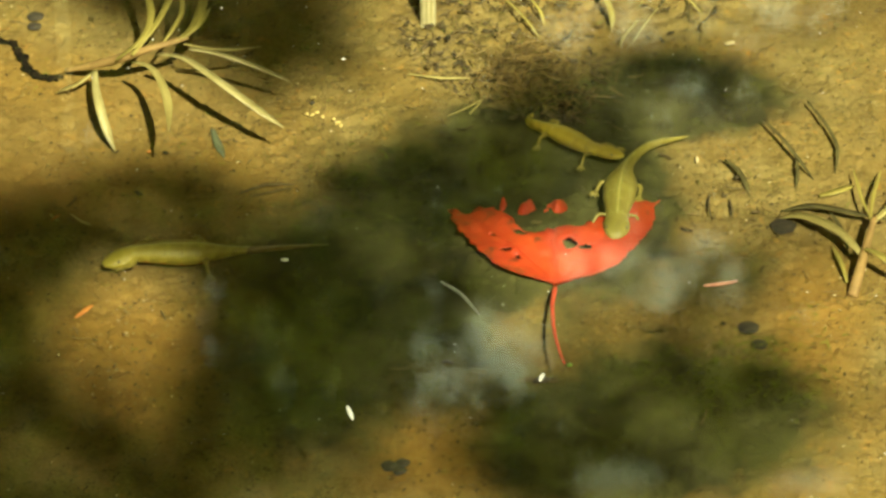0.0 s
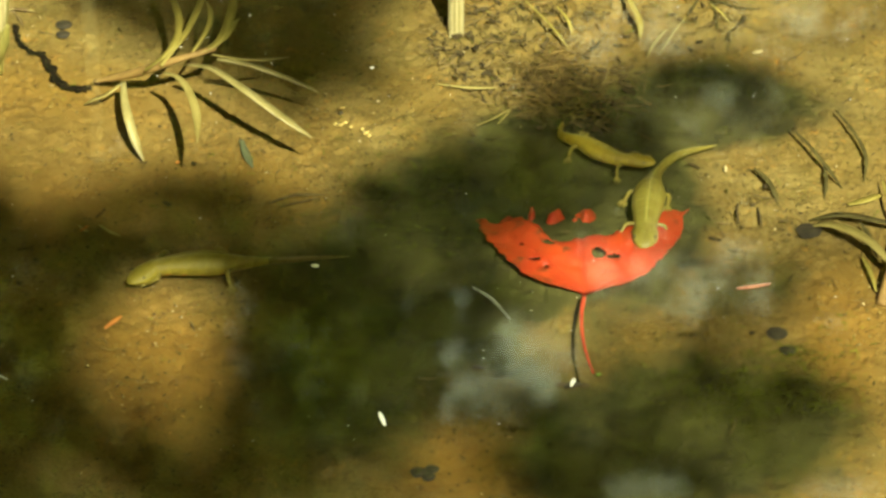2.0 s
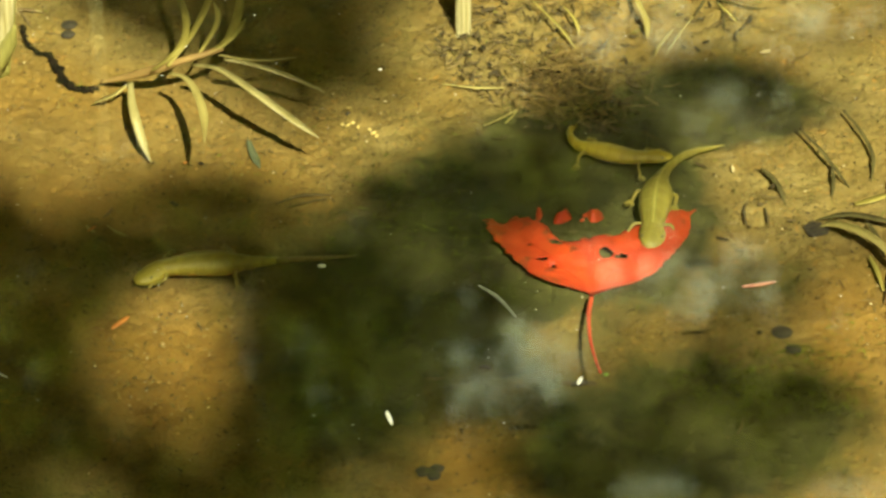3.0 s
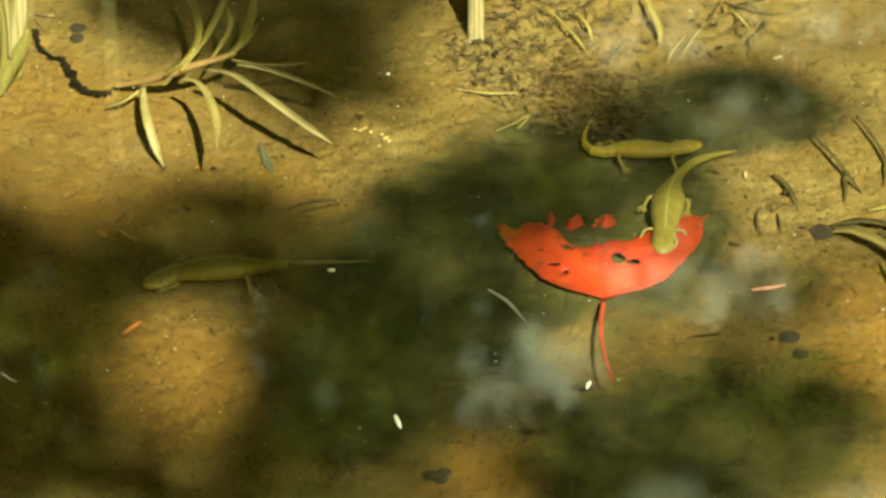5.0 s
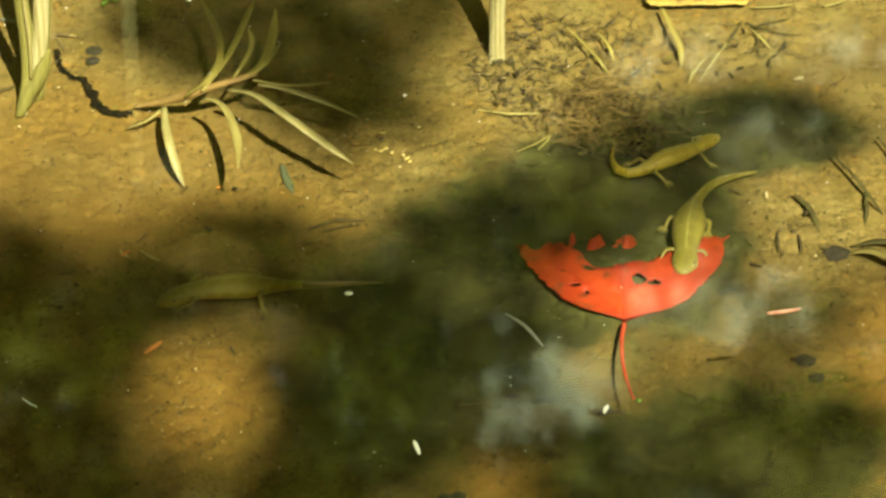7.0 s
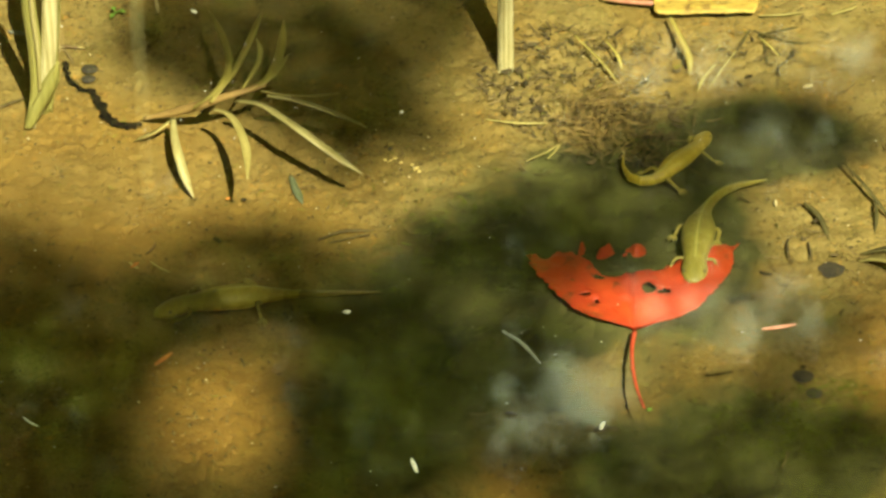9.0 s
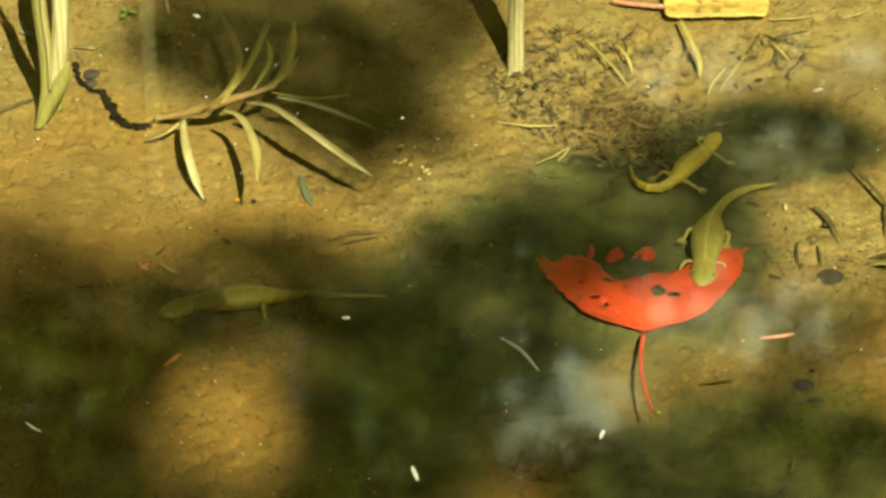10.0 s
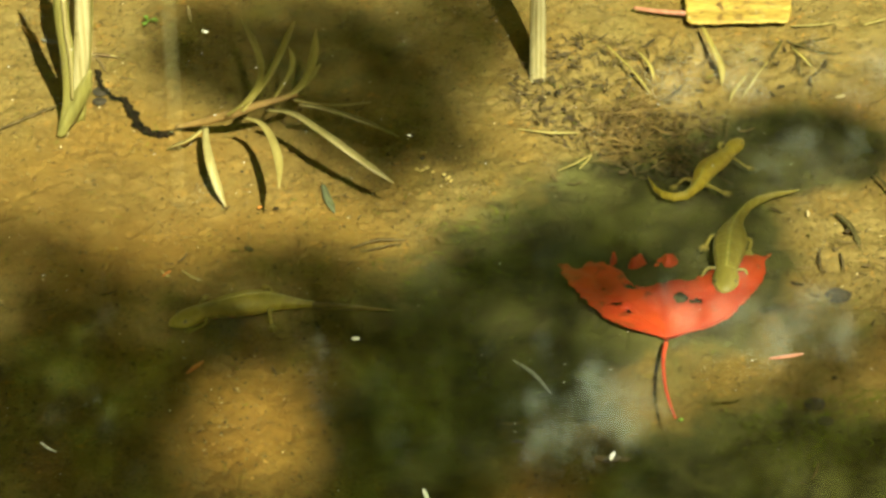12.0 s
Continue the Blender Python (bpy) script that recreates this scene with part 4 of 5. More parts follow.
NEWT_C = [
    (0.0, [(0.1073, 0.0494, 0.007), (0.1013, 0.0525, 0.007), (0.0925, 0.0560, 0.007), (0.0838, 0.0636, 0.007), (0.0751, 0.0718, 0.006), (0.0688, 0.0769, 0.005), (0.0654, 0.0846, 0.002), (0.0681, 0.0952, -0.002), (0.0734, 0.1012, -0.006)]),
    (1.0, [(0.1078, 0.0481, 0.007), (0.1015, 0.0508, 0.007), (0.0920, 0.0552, 0.007), (0.0833, 0.0632, 0.007), (0.0753, 0.0709, 0.006), (0.0683, 0.0760, 0.005), (0.0651, 0.0841, 0.002), (0.0670, 0.0957, -0.002), (0.0716, 0.1012, -0.006)]),
    (2.0, [(0.1088, 0.0518, 0.007), (0.1025, 0.0536, 0.007), (0.0931, 0.0545, 0.007), (0.0836, 0.0608, 0.007), (0.0762, 0.0695, 0.006), (0.0700, 0.0741, 0.005), (0.0668, 0.0819, 0.002), (0.0680, 0.0938, -0.001), (0.0720, 0.0998, -0.004)]),
    (3.0, [(0.1135, 0.0566, 0.007), (0.1071, 0.0571, 0.007), (0.0968, 0.0562, 0.007), (0.0867, 0.0590, 0.007), (0.0780, 0.0641, 0.006), (0.0704, 0.0691, 0.005), (0.0676, 0.0773, 0.005), (0.0689, 0.0878, 0.001), (0.0725, 0.0938, -0.002)]),
    (5.0, [(0.1218, 0.0713, 0.007), (0.1155, 0.0687, 0.007), (0.1057, 0.0660, 0.007), (0.0955, 0.0669, 0.007), (0.0853, 0.0684, 0.006), (0.0755, 0.0671, 0.005), (0.0700, 0.0708, 0.005), (0.0684, 0.0804, 0.004), (0.0705, 0.0890, 0.004)]),
    (6.0, [(0.1229, 0.0762, 0.007), (0.1165, 0.0717, 0.007), (0.1055, 0.0682, 0.007), (0.0953, 0.0682, 0.007), (0.0850, 0.0679, 0.006), (0.0761, 0.0694, 0.005), (0.0706, 0.0749, 0.005), (0.0697, 0.0854, 0.004), (0.0715, 0.0936, 0.004)]),
    (7.0, [(0.1210, 0.0944, 0.007), (0.1156, 0.0889, 0.007), (0.1057, 0.0816, 0.007), (0.0965, 0.0762, 0.007), (0.0886, 0.0709, 0.006), (0.0808, 0.0669, 0.005), (0.0745, 0.0692, 0.005), (0.0717, 0.0788, 0.004), (0.0724, 0.0860, 0.004)]),
    (9.0, [(0.1124, 0.1041, 0.007), (0.1095, 0.0958, 0.007), (0.1017, 0.0853, 0.007), (0.0950, 0.0777, 0.007), (0.0901, 0.0710, 0.006), (0.0831, 0.0676, 0.005), (0.0762, 0.0699, 0.005), (0.0729, 0.0795, 0.004), (0.0729, 0.0855, 0.004)]),
    (10.5, [(0.1130, 0.1069, 0.007), (0.1096, 0.0985, 0.007), (0.1026, 0.0875, 0.007), (0.0963, 0.0784, 0.007), (0.0922, 0.0700, 0.006), (0.0855, 0.0633, 0.005), (0.0774, 0.0642, 0.005), (0.0718, 0.0747, 0.004), (0.0708, 0.0829, 0.004)]),
    (12.0, [(0.1131, 0.1069, 0.007), (0.1092, 0.0995, 0.007), (0.1020, 0.0889, 0.007), (0.0955, 0.0812, 0.007), (0.0920, 0.0718, 0.006), (0.0851, 0.0634, 0.005), (0.0762, 0.0644, 0.005), (0.0701, 0.0753, 0.004), (0.0693, 0.0830, 0.004)]),
]
LEGS_A = [(1, 1, False, 75, -15, 0.1), (1, -1, False, 100, 120, 0.1), (5, 1, True, 80, 100, 0.2), (5, -1, True, 100, 75, 0.2)]
LEGS_B = [(1, 1, False, 85, 25, 0.15), (1, -1, False, 85, 35, 0.15), (4, 1, True, 80, 0, 0.35), (4, -1, True, 90, 25, 0.35)]
LEGS_C = [(1, 1, False, 60, 20, 0.1), (1, -1, False, 110, 80, 0.2), (6, 1, True, 100, 150, 0.0), (6, -1, True, 95, 75, 0.0)]
newt_a = build_newt("olive newt with an orange belly walking on the silt", 0.102, 0.0130, NEWT_AMBER, NEWT_A[0][1], LEGS_A, 0.46, NEWT_TAIL, 1.15)
newt_b = build_newt("pale olive newt resting with its forefeet on the red leaf", 0.098, 0.0148, NEWT_BACK, NEWT_B[0][1], LEGS_B, 0.62)
newt_c = build_newt("yellowish newt turning and curling its tail on the silt", 0.080, 0.0098, NEWT_GOLD, NEWT_C[0][1], LEGS_C, 0.8, None, 1.3)


# ---- plants ----
def build_plant(name, label, stem, stem_width, blades, mats):
    base = Vector(stem[0])
    plant = holder(name, Matrix.Translation(base), label, "water plant")
    off = np.array(base)
    c = spline(np.array(stem) - off, 24)
    girth = np.interp(np.linspace(0, 1, 24), np.linspace(0, 1, len(stem_width)), stem_width)
    part("stem", mesh("stem", *loft(c, girth, girth * 0.8, 10), STEM), plant, "brown stem")
    for k, (points, width, m) in enumerate(blades):
        part("leaf_blade", blade_mesh(np.array(points) - off, width, mats[m]), plant)
    return plant


build_plant("sedge", "drowned sedge shoot with drooping straw-yellow blades",
            [(-0.1484, 0.1213, 0.005), (-0.1394, 0.1181, 0.009), (-0.1298, 0.1129, 0.015), (-0.1201, 0.1070, 0.022), (-0.1107, 0.1036, 0.028), (-0.1002, 0.1031, 0.032), (-0.0904, 0.1056, 0.034)],
            (0.0009, 0.0017, 0.0026, 0.0026, 0.0021, 0.0016, 0.0013), [
    ([(-0.1343, 0.1080, 0.0130), (-0.1413, 0.1046, 0.0090), (-0.1475, 0.1059, 0.0050), (-0.1528, 0.1081, 0.0010)], 0.0026, 2),
    ([(-0.1336, 0.1064, 0.0150), (-0.1323, 0.0910, 0.0160), (-0.1298, 0.0765, 0.0150), (-0.1263, 0.0672, 0.0080), (-0.1227, 0.0624, 0.0010)], 0.0042, 0),
    ([(-0.1148, 0.0958, 0.0270), (-0.1066, 0.0833, 0.0320), (-0.1004, 0.0636, 0.0360), (-0.0968, 0.0442, 0.0370), (-0.0960, 0.0266, 0.0360)], 0.0038, 2),
    ([(-0.1042, 0.0978, 0.0300), (-0.0918, 0.0865, 0.0350), (-0.0785, 0.0703, 0.0360), (-0.0656, 0.0598, 0.0320), (-0.0546, 0.0532, 0.0270), (-0.0458, 0.0491, 0.0230)], 0.0044, 0),
    ([(-0.0898, 0.1004, 0.0310), (-0.0800, 0.0990, 0.0300), (-0.0691, 0.0964, 0.0280), (-0.0563, 0.0939, 0.0240), (-0.0439, 0.0901, 0.0200)], 0.0032, 0),
    ([(-0.0925, 0.1031, 0.0320), (-0.0809, 0.1023, 0.0300), (-0.0695, 0.1073, 0.0260), (-0.0573, 0.1160, 0.0220)], 0.0019, 2),
    ([(-0.1232, 0.1022, 0.0240), (-0.1145, 0.1043, 0.0300), (-0.1091, 0.1129, 0.0330), (-0.1080, 0.1255, 0.0340), (-0.1109, 0.1433, 0.0330), (-0.1158, 0.1635, 0.0300), (-0.1198, 0.1806, 0.0260)], 0.0034, 1),
    ([(-0.1158, 0.1014, 0.0270), (-0.1063, 0.1148, 0.0330), (-0.1012, 0.1317, 0.0340), (-0.0969, 0.1564, 0.0320), (-0.0946, 0.1763, 0.0280)], 0.0034, 1),
    ([(-0.1133, 0.1036, 0.0280), (-0.1104, 0.1103, 0.0310), (-0.1083, 0.1190, 0.0330)], 0.0026, 1),
    ([(-0.1015, 0.1041, 0.0320), (-0.0971, 0.1117, 0.0350), (-0.0940, 0.1214, 0.0360), (-0.0939, 0.1334, 0.0350), (-0.0963, 0.1461, 0.0330)], 0.0024, 1),
    ([(-0.0989, 0.1031, 0.0320), (-0.0899, 0.1064, 0.0360), (-0.0855, 0.1174, 0.0380), (-0.0837, 0.1335, 0.0380), (-0.0837, 0.1585, 0.0350)], 0.0044, 1),
    ([(-0.0924, 0.1043, 0.0340), (-0.0861, 0.1104, 0.0370), (-0.0805, 0.1240, 0.0380)], 0.0030, 1),
], (PALE_STRAW, GREEN_BLADE, STRAW))

build_plant("sedge", "low sedge tuft with bent greenish blades on the silt",
            [(0.2028, -0.0468, 0.0), (0.2056, -0.0391, 0.005), (0.2085, -0.0300, 0.009), (0.2117, -0.0180, 0.011), (0.2153, -0.0060, 0.013)],
            (0.0026, 0.0024, 0.0020, 0.0017, 0.0014), [
    ([(0.2077, -0.0279, 0.0090), (0.2001, -0.0127, 0.0090), (0.1910, -0.0020, 0.0080), (0.1823, 0.0060, 0.0050), (0.1747, 0.0098, 0.0010)], 0.0056, 0),
    ([(0.2215, 0.0020, 0.0060), (0.2073, 0.0067, 0.0060), (0.1903, 0.0133, 0.0050), (0.1756, 0.0154, 0.0010)], 0.0036, 2),
    ([(0.1940, 0.0257, 0.0020), (0.2011, 0.0269, 0.0030), (0.2102, 0.0322, 0.0030)], 0.0040, 1),
    ([(0.2012, -0.0378, 0.0010), (0.1997, -0.0281, 0.0030), (0.1968, -0.0138, 0.0030)], 0.0020, 1),
    ([(0.2146, -0.0089, 0.0130), (0.2224, -0.0010, 0.0140), (0.2327, 0.0123, 0.0100)], 0.0040, 0),
    ([(0.2092, -0.0264, 0.0110), (0.2155, -0.0368, 0.0140), (0.2250, -0.0445, 0.0090)], 0.0038, 1),
    ([(0.2032, -0.0155, 0.0030), (0.2014, -0.0055, 0.0050), (0.1977, 0.0108, 0.0040)], 0.0022, 2),
    ([(0.2137, -0.0054, 0.008), (0.2168, 0.016, 0.008), (0.2231, 0.0421, 0.005)], 0.0018, 1),
    ([(0.2151, -0.0033, 0.008), (0.2117, 0.016, 0.008), (0.2103, 0.0421, 0.005)], 0.0014, 1),
    ([(0.2165, -0.0011, 0.008), (0.2285, 0.0204, 0.008), (0.2366, 0.051, 0.005)], 0.0022, 1),
], (STRAW, GREEN_BLADE, DARK_OLIVE))


def single_blade(label, points, width, mat):
    o = Vector(points[0])
    b = blade_mesh(np.array(points) - np.array(o), width, mat, keel=0.08)
    ob = new("grass_blade", b)
    ob.matrix_basis = Matrix.Translation(o)
    return tagged(ob, label, "grass blade", "loose grass blades")


# shadows of sedge blades, put in as dark blades on the bed
BLADE_SHADOW = "dark blade shape put in for a grass shadow on the silt"
for pts, w in (([(0.1534, 0.0515, 0.004), (0.1594, 0.0413, 0.004), (0.1631, 0.0258, 0.001)], 0.0036), ([(0.1729, 0.083, 0.004), (0.1802, 0.0666, 0.005), (0.1862, 0.0524, 0.004), (0.1926, 0.0398, 0.001)], 0.0030),
               ([(0.1855, 0.056, 0.003), (0.1855, 0.0427, 0.003), (0.1839, 0.0324, 0.001)], 0.0030), ([(0.1942, 0.0976, 0.004), (0.2009, 0.0779, 0.005), (0.2047, 0.0604, 0.004), (0.2026, 0.0442, 0.001)], 0.0028),
               ([(0.1535, 0.0525, 0.003), (0.1597, 0.0391, 0.004), (0.1634, 0.0271, 0.001)], 0.0036)):
    single_blade(BLADE_SHADOW, pts, w * 0.6, DARK_OLIVE)
for pts, w in (([(0.0988, 0.2017, 0.008), (0.1031, 0.1808, 0.009), (0.1065, 0.1652, 0.008), (0.1064, 0.1588, 0.002)], 0.0042), ([(0.1288, 0.1709, 0.008), (0.1214, 0.1554, 0.008), (0.1145, 0.1463, 0.002)], 0.0014),
               ([(0.1192, 0.1633, 0.006), (0.1119, 0.1489, 0.006), (0.1091, 0.1444, 0.002)], 0.0022), ([(0.0528, 0.1919, 0.004), (0.0656, 0.1659, 0.005), (0.0732, 0.1511, 0.002)], 0.0018),
               ([(0.141, 0.1867, 0.005), (0.1454, 0.1793, 0.005), (0.15, 0.1741, 0.002)], 0.0016), ([(0.0679, 0.1847, 0.005), (0.0729, 0.1724, 0.005), (0.0749, 0.1648, 0.002)], 0.0024)):
    single_blade("thin yellow-green grass blade among the litter", pts, w * 0.7, GREEN_BLADE)
for pts, w in (([(0.0286, 0.0889, 0.002), (0.0369, 0.0923, 0.004), (0.0442, 0.0982, 0.005)], 0.0012), ([(0.0384, 0.0906, 0.002), (0.0421, 0.0956, 0.003), (0.0448, 0.1006, 0.004)], 0.0010),
               ([(0.0099, 0.1248, 0.001), (0.0242, 0.1189, 0.003), (0.0389, 0.1198, 0.002)], 0.0018), ([(0.1419, 0.2107, 0.002), (0.1526, 0.2101, 0.003), (0.1632, 0.2136, 0.002)], 0.0016),
               ([(0.1771, 0.2115, 0.002), (0.1897, 0.2169, 0.003)], 0.0020), ([(-0.1492, 0.0132, 0.001), (-0.147, 0.0098, 0.001), (-0.1447, 0.008, 0.001)], 0.0014),
               ([(-0.1399, 0.0132, 0.001), (-0.135, 0.0066, 0.002), (-0.1304, 0.005, 0.001)], 0.0012), ([(-0.1936, 0.1871, 0.002), (-0.1863, 0.1865, 0.003), (-0.1799, 0.1845, 0.003)], 0.0018)):
    single_blade("short straw-coloured stalk lying on the silt", pts, w, STRAW)
for pts, w in (([(-0.0653, 0.0278, 0.002), (-0.054, 0.0329, 0.003), (-0.0401, 0.0347, 0.002)], 0.0024), ([(-0.0602, 0.0252, 0.002), (-0.0501, 0.0281, 0.003), (-0.0421, 0.0321, 0.002)], 0.0012), ([(-0.1905, 0.1862, 0.002), (-0.1870, 0.1790, 0.002), (-0.1850, 0.1740, 0.001)], 0.0016)):
    single_blade("dark olive blade lying on the silt", pts, w * 0.8, LITTER)

single_blade("teal-green scrap of leaf lying on the silt", [(-0.0791, 0.0797, 0.001), (-0.0767, 0.0679, 0.002), (-0.0731, 0.0572, 0.001)], 0.0036, TEAL)
single_blade("thin olive stem half sunk in the silt", [(-0.2383, 0.1207, 0.001), (-0.2184, 0.1346, 0.002), (-0.2039, 0.1455, 0.002)], 0.0018, LITTER)
for pts in ([(0.1390, 0.1978, 0.002), (0.1541, 0.1878, 0.002), (0.1648, 0.1878, 0.001)], [(0.1410, 0.1938, 0.002), (0.1508, 0.1766, 0.001)], [(0.1430, 0.1913, 0.002), (0.1436, 0.1684, 0.001)],
            [(0.1372, 0.1988, 0.002), (0.1296, 0.1806, 0.001)], [(0.1442, 0.1948, 0.002), (0.1604, 0.2022, 0.001)]):
    single_blade("dark rotten grass stem on the silt", pts, 0.0015, DARK_OLIVE)


def build_black_strip():
    rng = np.random.default_rng(8)
    c = spline([(-0.1888, 0.1729, 0.002), (-0.1858, 0.1602, 0.003), (-0.1804, 0.151, 0.002), (-0.1738, 0.1472, 0.002), (-0.168, 0.1319, 0.002), (-0.1627, 0.1225, 0.002), (-0.1554, 0.1196, 0.002), (-0.1499, 0.12, 0.003)], 120)
    k = np.arange(120) * 0.01
    c[:, 0] += 0.0007 * value_noise(k, 0.1, 40, 2)
    c[:, 1] += 0.0009 * value_noise(k, 0.7, 45, 3)
    w = 0.0013 * np.interp(k, (0, 0.45, 0.6, 1.2), (0.65, 0.7, 1.35, 1.0)) * (1 + 0.4 * value_noise(k, 0.3, 30, 8) + 0.3 * value_noise(k, 0.5, 90, 9))
    off = c[0].copy()
    verts, faces = loft(c - off, w * 1.2, w * 0.5, 8)
    verts = [v + rng.normal(size=3) * (0.0003, 0.0003, 0.0002) for v in verts]
    ob = new("root", mesh("root", verts, faces, BLACK_STRIP))
    ob.matrix_basis = Matrix.Translation(off)
    tagged(ob, "ragged black strip lying on the silt", "root")


build_black_strip()


def build_reed(label, line, width, sheaths, mat, foot=1.0):
    """A reed stalk along a line from its foot up, slightly flattened and ribbed, with leaf sheaths at its foot. foot: its girth at the bed."""
    b = Vector(line[0])
    reed = holder("reed", Matrix.Translation(b), label, "reed", "reeds")
    n, sides = 40, 18
    c = spline(np.array(line) - np.array(b), n)
    c[0, 2] -= 0.004
    verts, faces = [], []
    for i in range(n):
        w = width / 2 * (1 - 0.2 * i / n) * (foot + (1 - foot) * min(1, i / 9))
        for k in range(sides):
            a = 2 * math.pi * k / sides
            r = w * (1 + 0.09 * (k % 2))
            verts.append((c[i][0] + r * math.cos(a), c[i][1] + r * 0.8 * math.sin(a), c[i][2]))
    for i in range(n - 1):
        for k in range(sides):
            j = (k + 1) % sides
            faces.append((i * sides + k, i * sides + j, (i + 1) * sides + j, (i + 1) * sides + k))
    faces.append(tuple(range((n - 1) * sides, n * sides)))
    part("stalk", mesh("stalk", verts, faces, mat), reed)
    for pts, w, m in sheaths:
        part("leaf_sheath", blade_mesh(np.array(pts) - np.array(b), w, m, 0.0005, 26, 0.5, True), reed, "green leaf sheath" if m is SHEATH else "narrow straw leaf edge")
    return reed


build_reed("pale straw-coloured dead reed stalk standing in the silt", [(0.0200, 0.1700, 0), (0.0203, 0.1700, 0.11)], 0.0074,
           # sheath hidden behind the stalk, added to widen its cast shadow
           (([(0.0206, 0.1775, 0), (0.0206, 0.1825, 0.03), (0.0204, 0.1835, 0.07), (0.0202, 0.1840, 0.11)], 0.0062, SHEATH),), REED)
build_reed("pale reed stalk with green sheaths at its foot", [(-0.2012, 0.1235, 0), (-0.1968, 0.1238, 0.012), (-0.1925, 0.1243, 0.026), (-0.1893, 0.1247, 0.06), (-0.1863, 0.1247, 0.1089)], 0.0080,
           (([(-0.2021, 0.1217, 0.0014), (-0.1977, 0.1217, 0.0190), (-0.1967, 0.1217, 0.0409), (-0.1983, 0.1217, 0.0655), (-0.1995, 0.1217, 0.1198)], 0.0068, SHEATH),
            ([(-0.1956, 0.1197, 0.0210), (-0.1952, 0.1197, 0.0406), (-0.1965, 0.1197, 0.0683), (-0.1977, 0.1197, 0.1211)], 0.0024, PALE_STRAW),
            ([(-0.2020, 0.1187, 0.0008), (-0.1971, 0.1187, 0.0116), (-0.1915, 0.1187, 0.0229), (-0.1862, 0.1187, 0.0380)], 0.0078, SHEATH),
            # rear sheath added behind the others for a broader shadow
            ([(-0.1955, 0.1320, 0), (-0.1935, 0.1375, 0.03), (-0.1915, 0.1385, 0.07), (-0.1895, 0.1390, 0.12)], 0.0130, SHEATH)), REED, 0.45)
build_reed("tall pale green reed stalk standing in shallow water", [(-0.1619, 0.259, 0), (-0.16, 0.259, 0.286)], 0.0080, (), TALL_REED)


# ---- loose things ----
def build_ochre_leaf():
    leaf = holder("ochre_leaf", pose(0.092, 0.2248, 0.004), "ochre strap-shaped dead leaf with a pink stalk", "leaf")
    off = np.array((0.092, 0.2248, 0.004))
    a, b = np.array([(0.0917, 0.2199, 0.006), (0.1423, 0.2216, 0.006)]) - off
    rng = np.random.default_rng(4)
    n = 40
    top, faces = [], []
    for i in range(n):
        s = i / (n - 1)
        p = a + (b - a) * s
        w = 0.0145 * min(1, 0.8 + s * 3) * min(1, (1.03 - s) * 12)
        for k in range(9):
            u = k / 4 - 1
            top.append((p[0], p[1] + u * w + 0.0006 * rng.uniform(-1, 1) * abs(u), p[2] + 0.001 * math.sin(u * 9) + 0.0012 * u * u))
    for i in range(n - 1):
        for k in range(8):
            faces.append((i * 9 + k, (i + 1) * 9 + k, (i + 1) * 9 + k + 1, i * 9 + k + 1))
    ob = part("blade", mesh("blade", top, faces, OCHRE), leaf)
    ob.modifiers.new("thickness", "SOLIDIFY").thickness = 0.0006
    c = spline(np.array([(0.0669, 0.2259, 0.003), (0.0771, 0.2212, 0.004), (0.0916, 0.2175, 0.005)]) - off, 12)
    part("stalk", mesh("stalk", *loft(c, np.linspace(0.0009, 0.0013, 12), np.linspace(0.0009, 0.0013, 12), 8), PINK), leaf, "pink stalk")


build_ochre_leaf()


def pod(name, label, category, points, width, mat, high=0.6):
    """A small rounded spindle along a curve."""
    c = spline(points, 14)
    off = c[0].copy()
    s = np.linspace(0, 1, 14)
    w = width * (np.sin(np.pi * (0.06 + 0.88 * s)) ** 0.6)
    ob = new(name, mesh(name, *loft(c - off, w, w * high, 8), mat))
    ob.matrix_basis = Matrix.Translation(off)
    return tagged(ob, label, category)


pod("leaf_scrap", "small orange scrap of leaf on the silt", "leaf scrap", [(-0.1338, -0.0631, 0.001), (-0.1302, -0.06, 0.002), (-0.1265, -0.0569, 0.003)], 0.0012, ORANGE)
pod("leaf_scrap", "tiny orange scrap of leaf on the silt", "leaf scrap", [(-0.1483, 0.0087, 0.001), (-0.1447, 0.0112, 0.002)], 0.0008, ORANGE)
pod("seed", "tiny yellow-green seed beside the leaf stalk", "seed", [(0.0774, -0.0964, 0.001), (0.0790, -0.0981, 0.002)], 0.0011, SPROUT)
pod("seed", "yellow seed on the silt", "seed", [(0.1591, 0.1484, 0.002), (0.164, 0.1503, 0.002)], 0.0011, GRIT)
pod("seed", "pale yellow seed on the silt", "seed", [(0.1408, 0.0566, 0.002), (0.1408, 0.0513, 0.002)], 0.0008, GRIT)
pod("seed", "pale seed beside the plant", "seed", [(-0.1081, 0.0598, 0.002), (-0.1061, 0.0607, 0.002)], 0.0007, ORANGE)
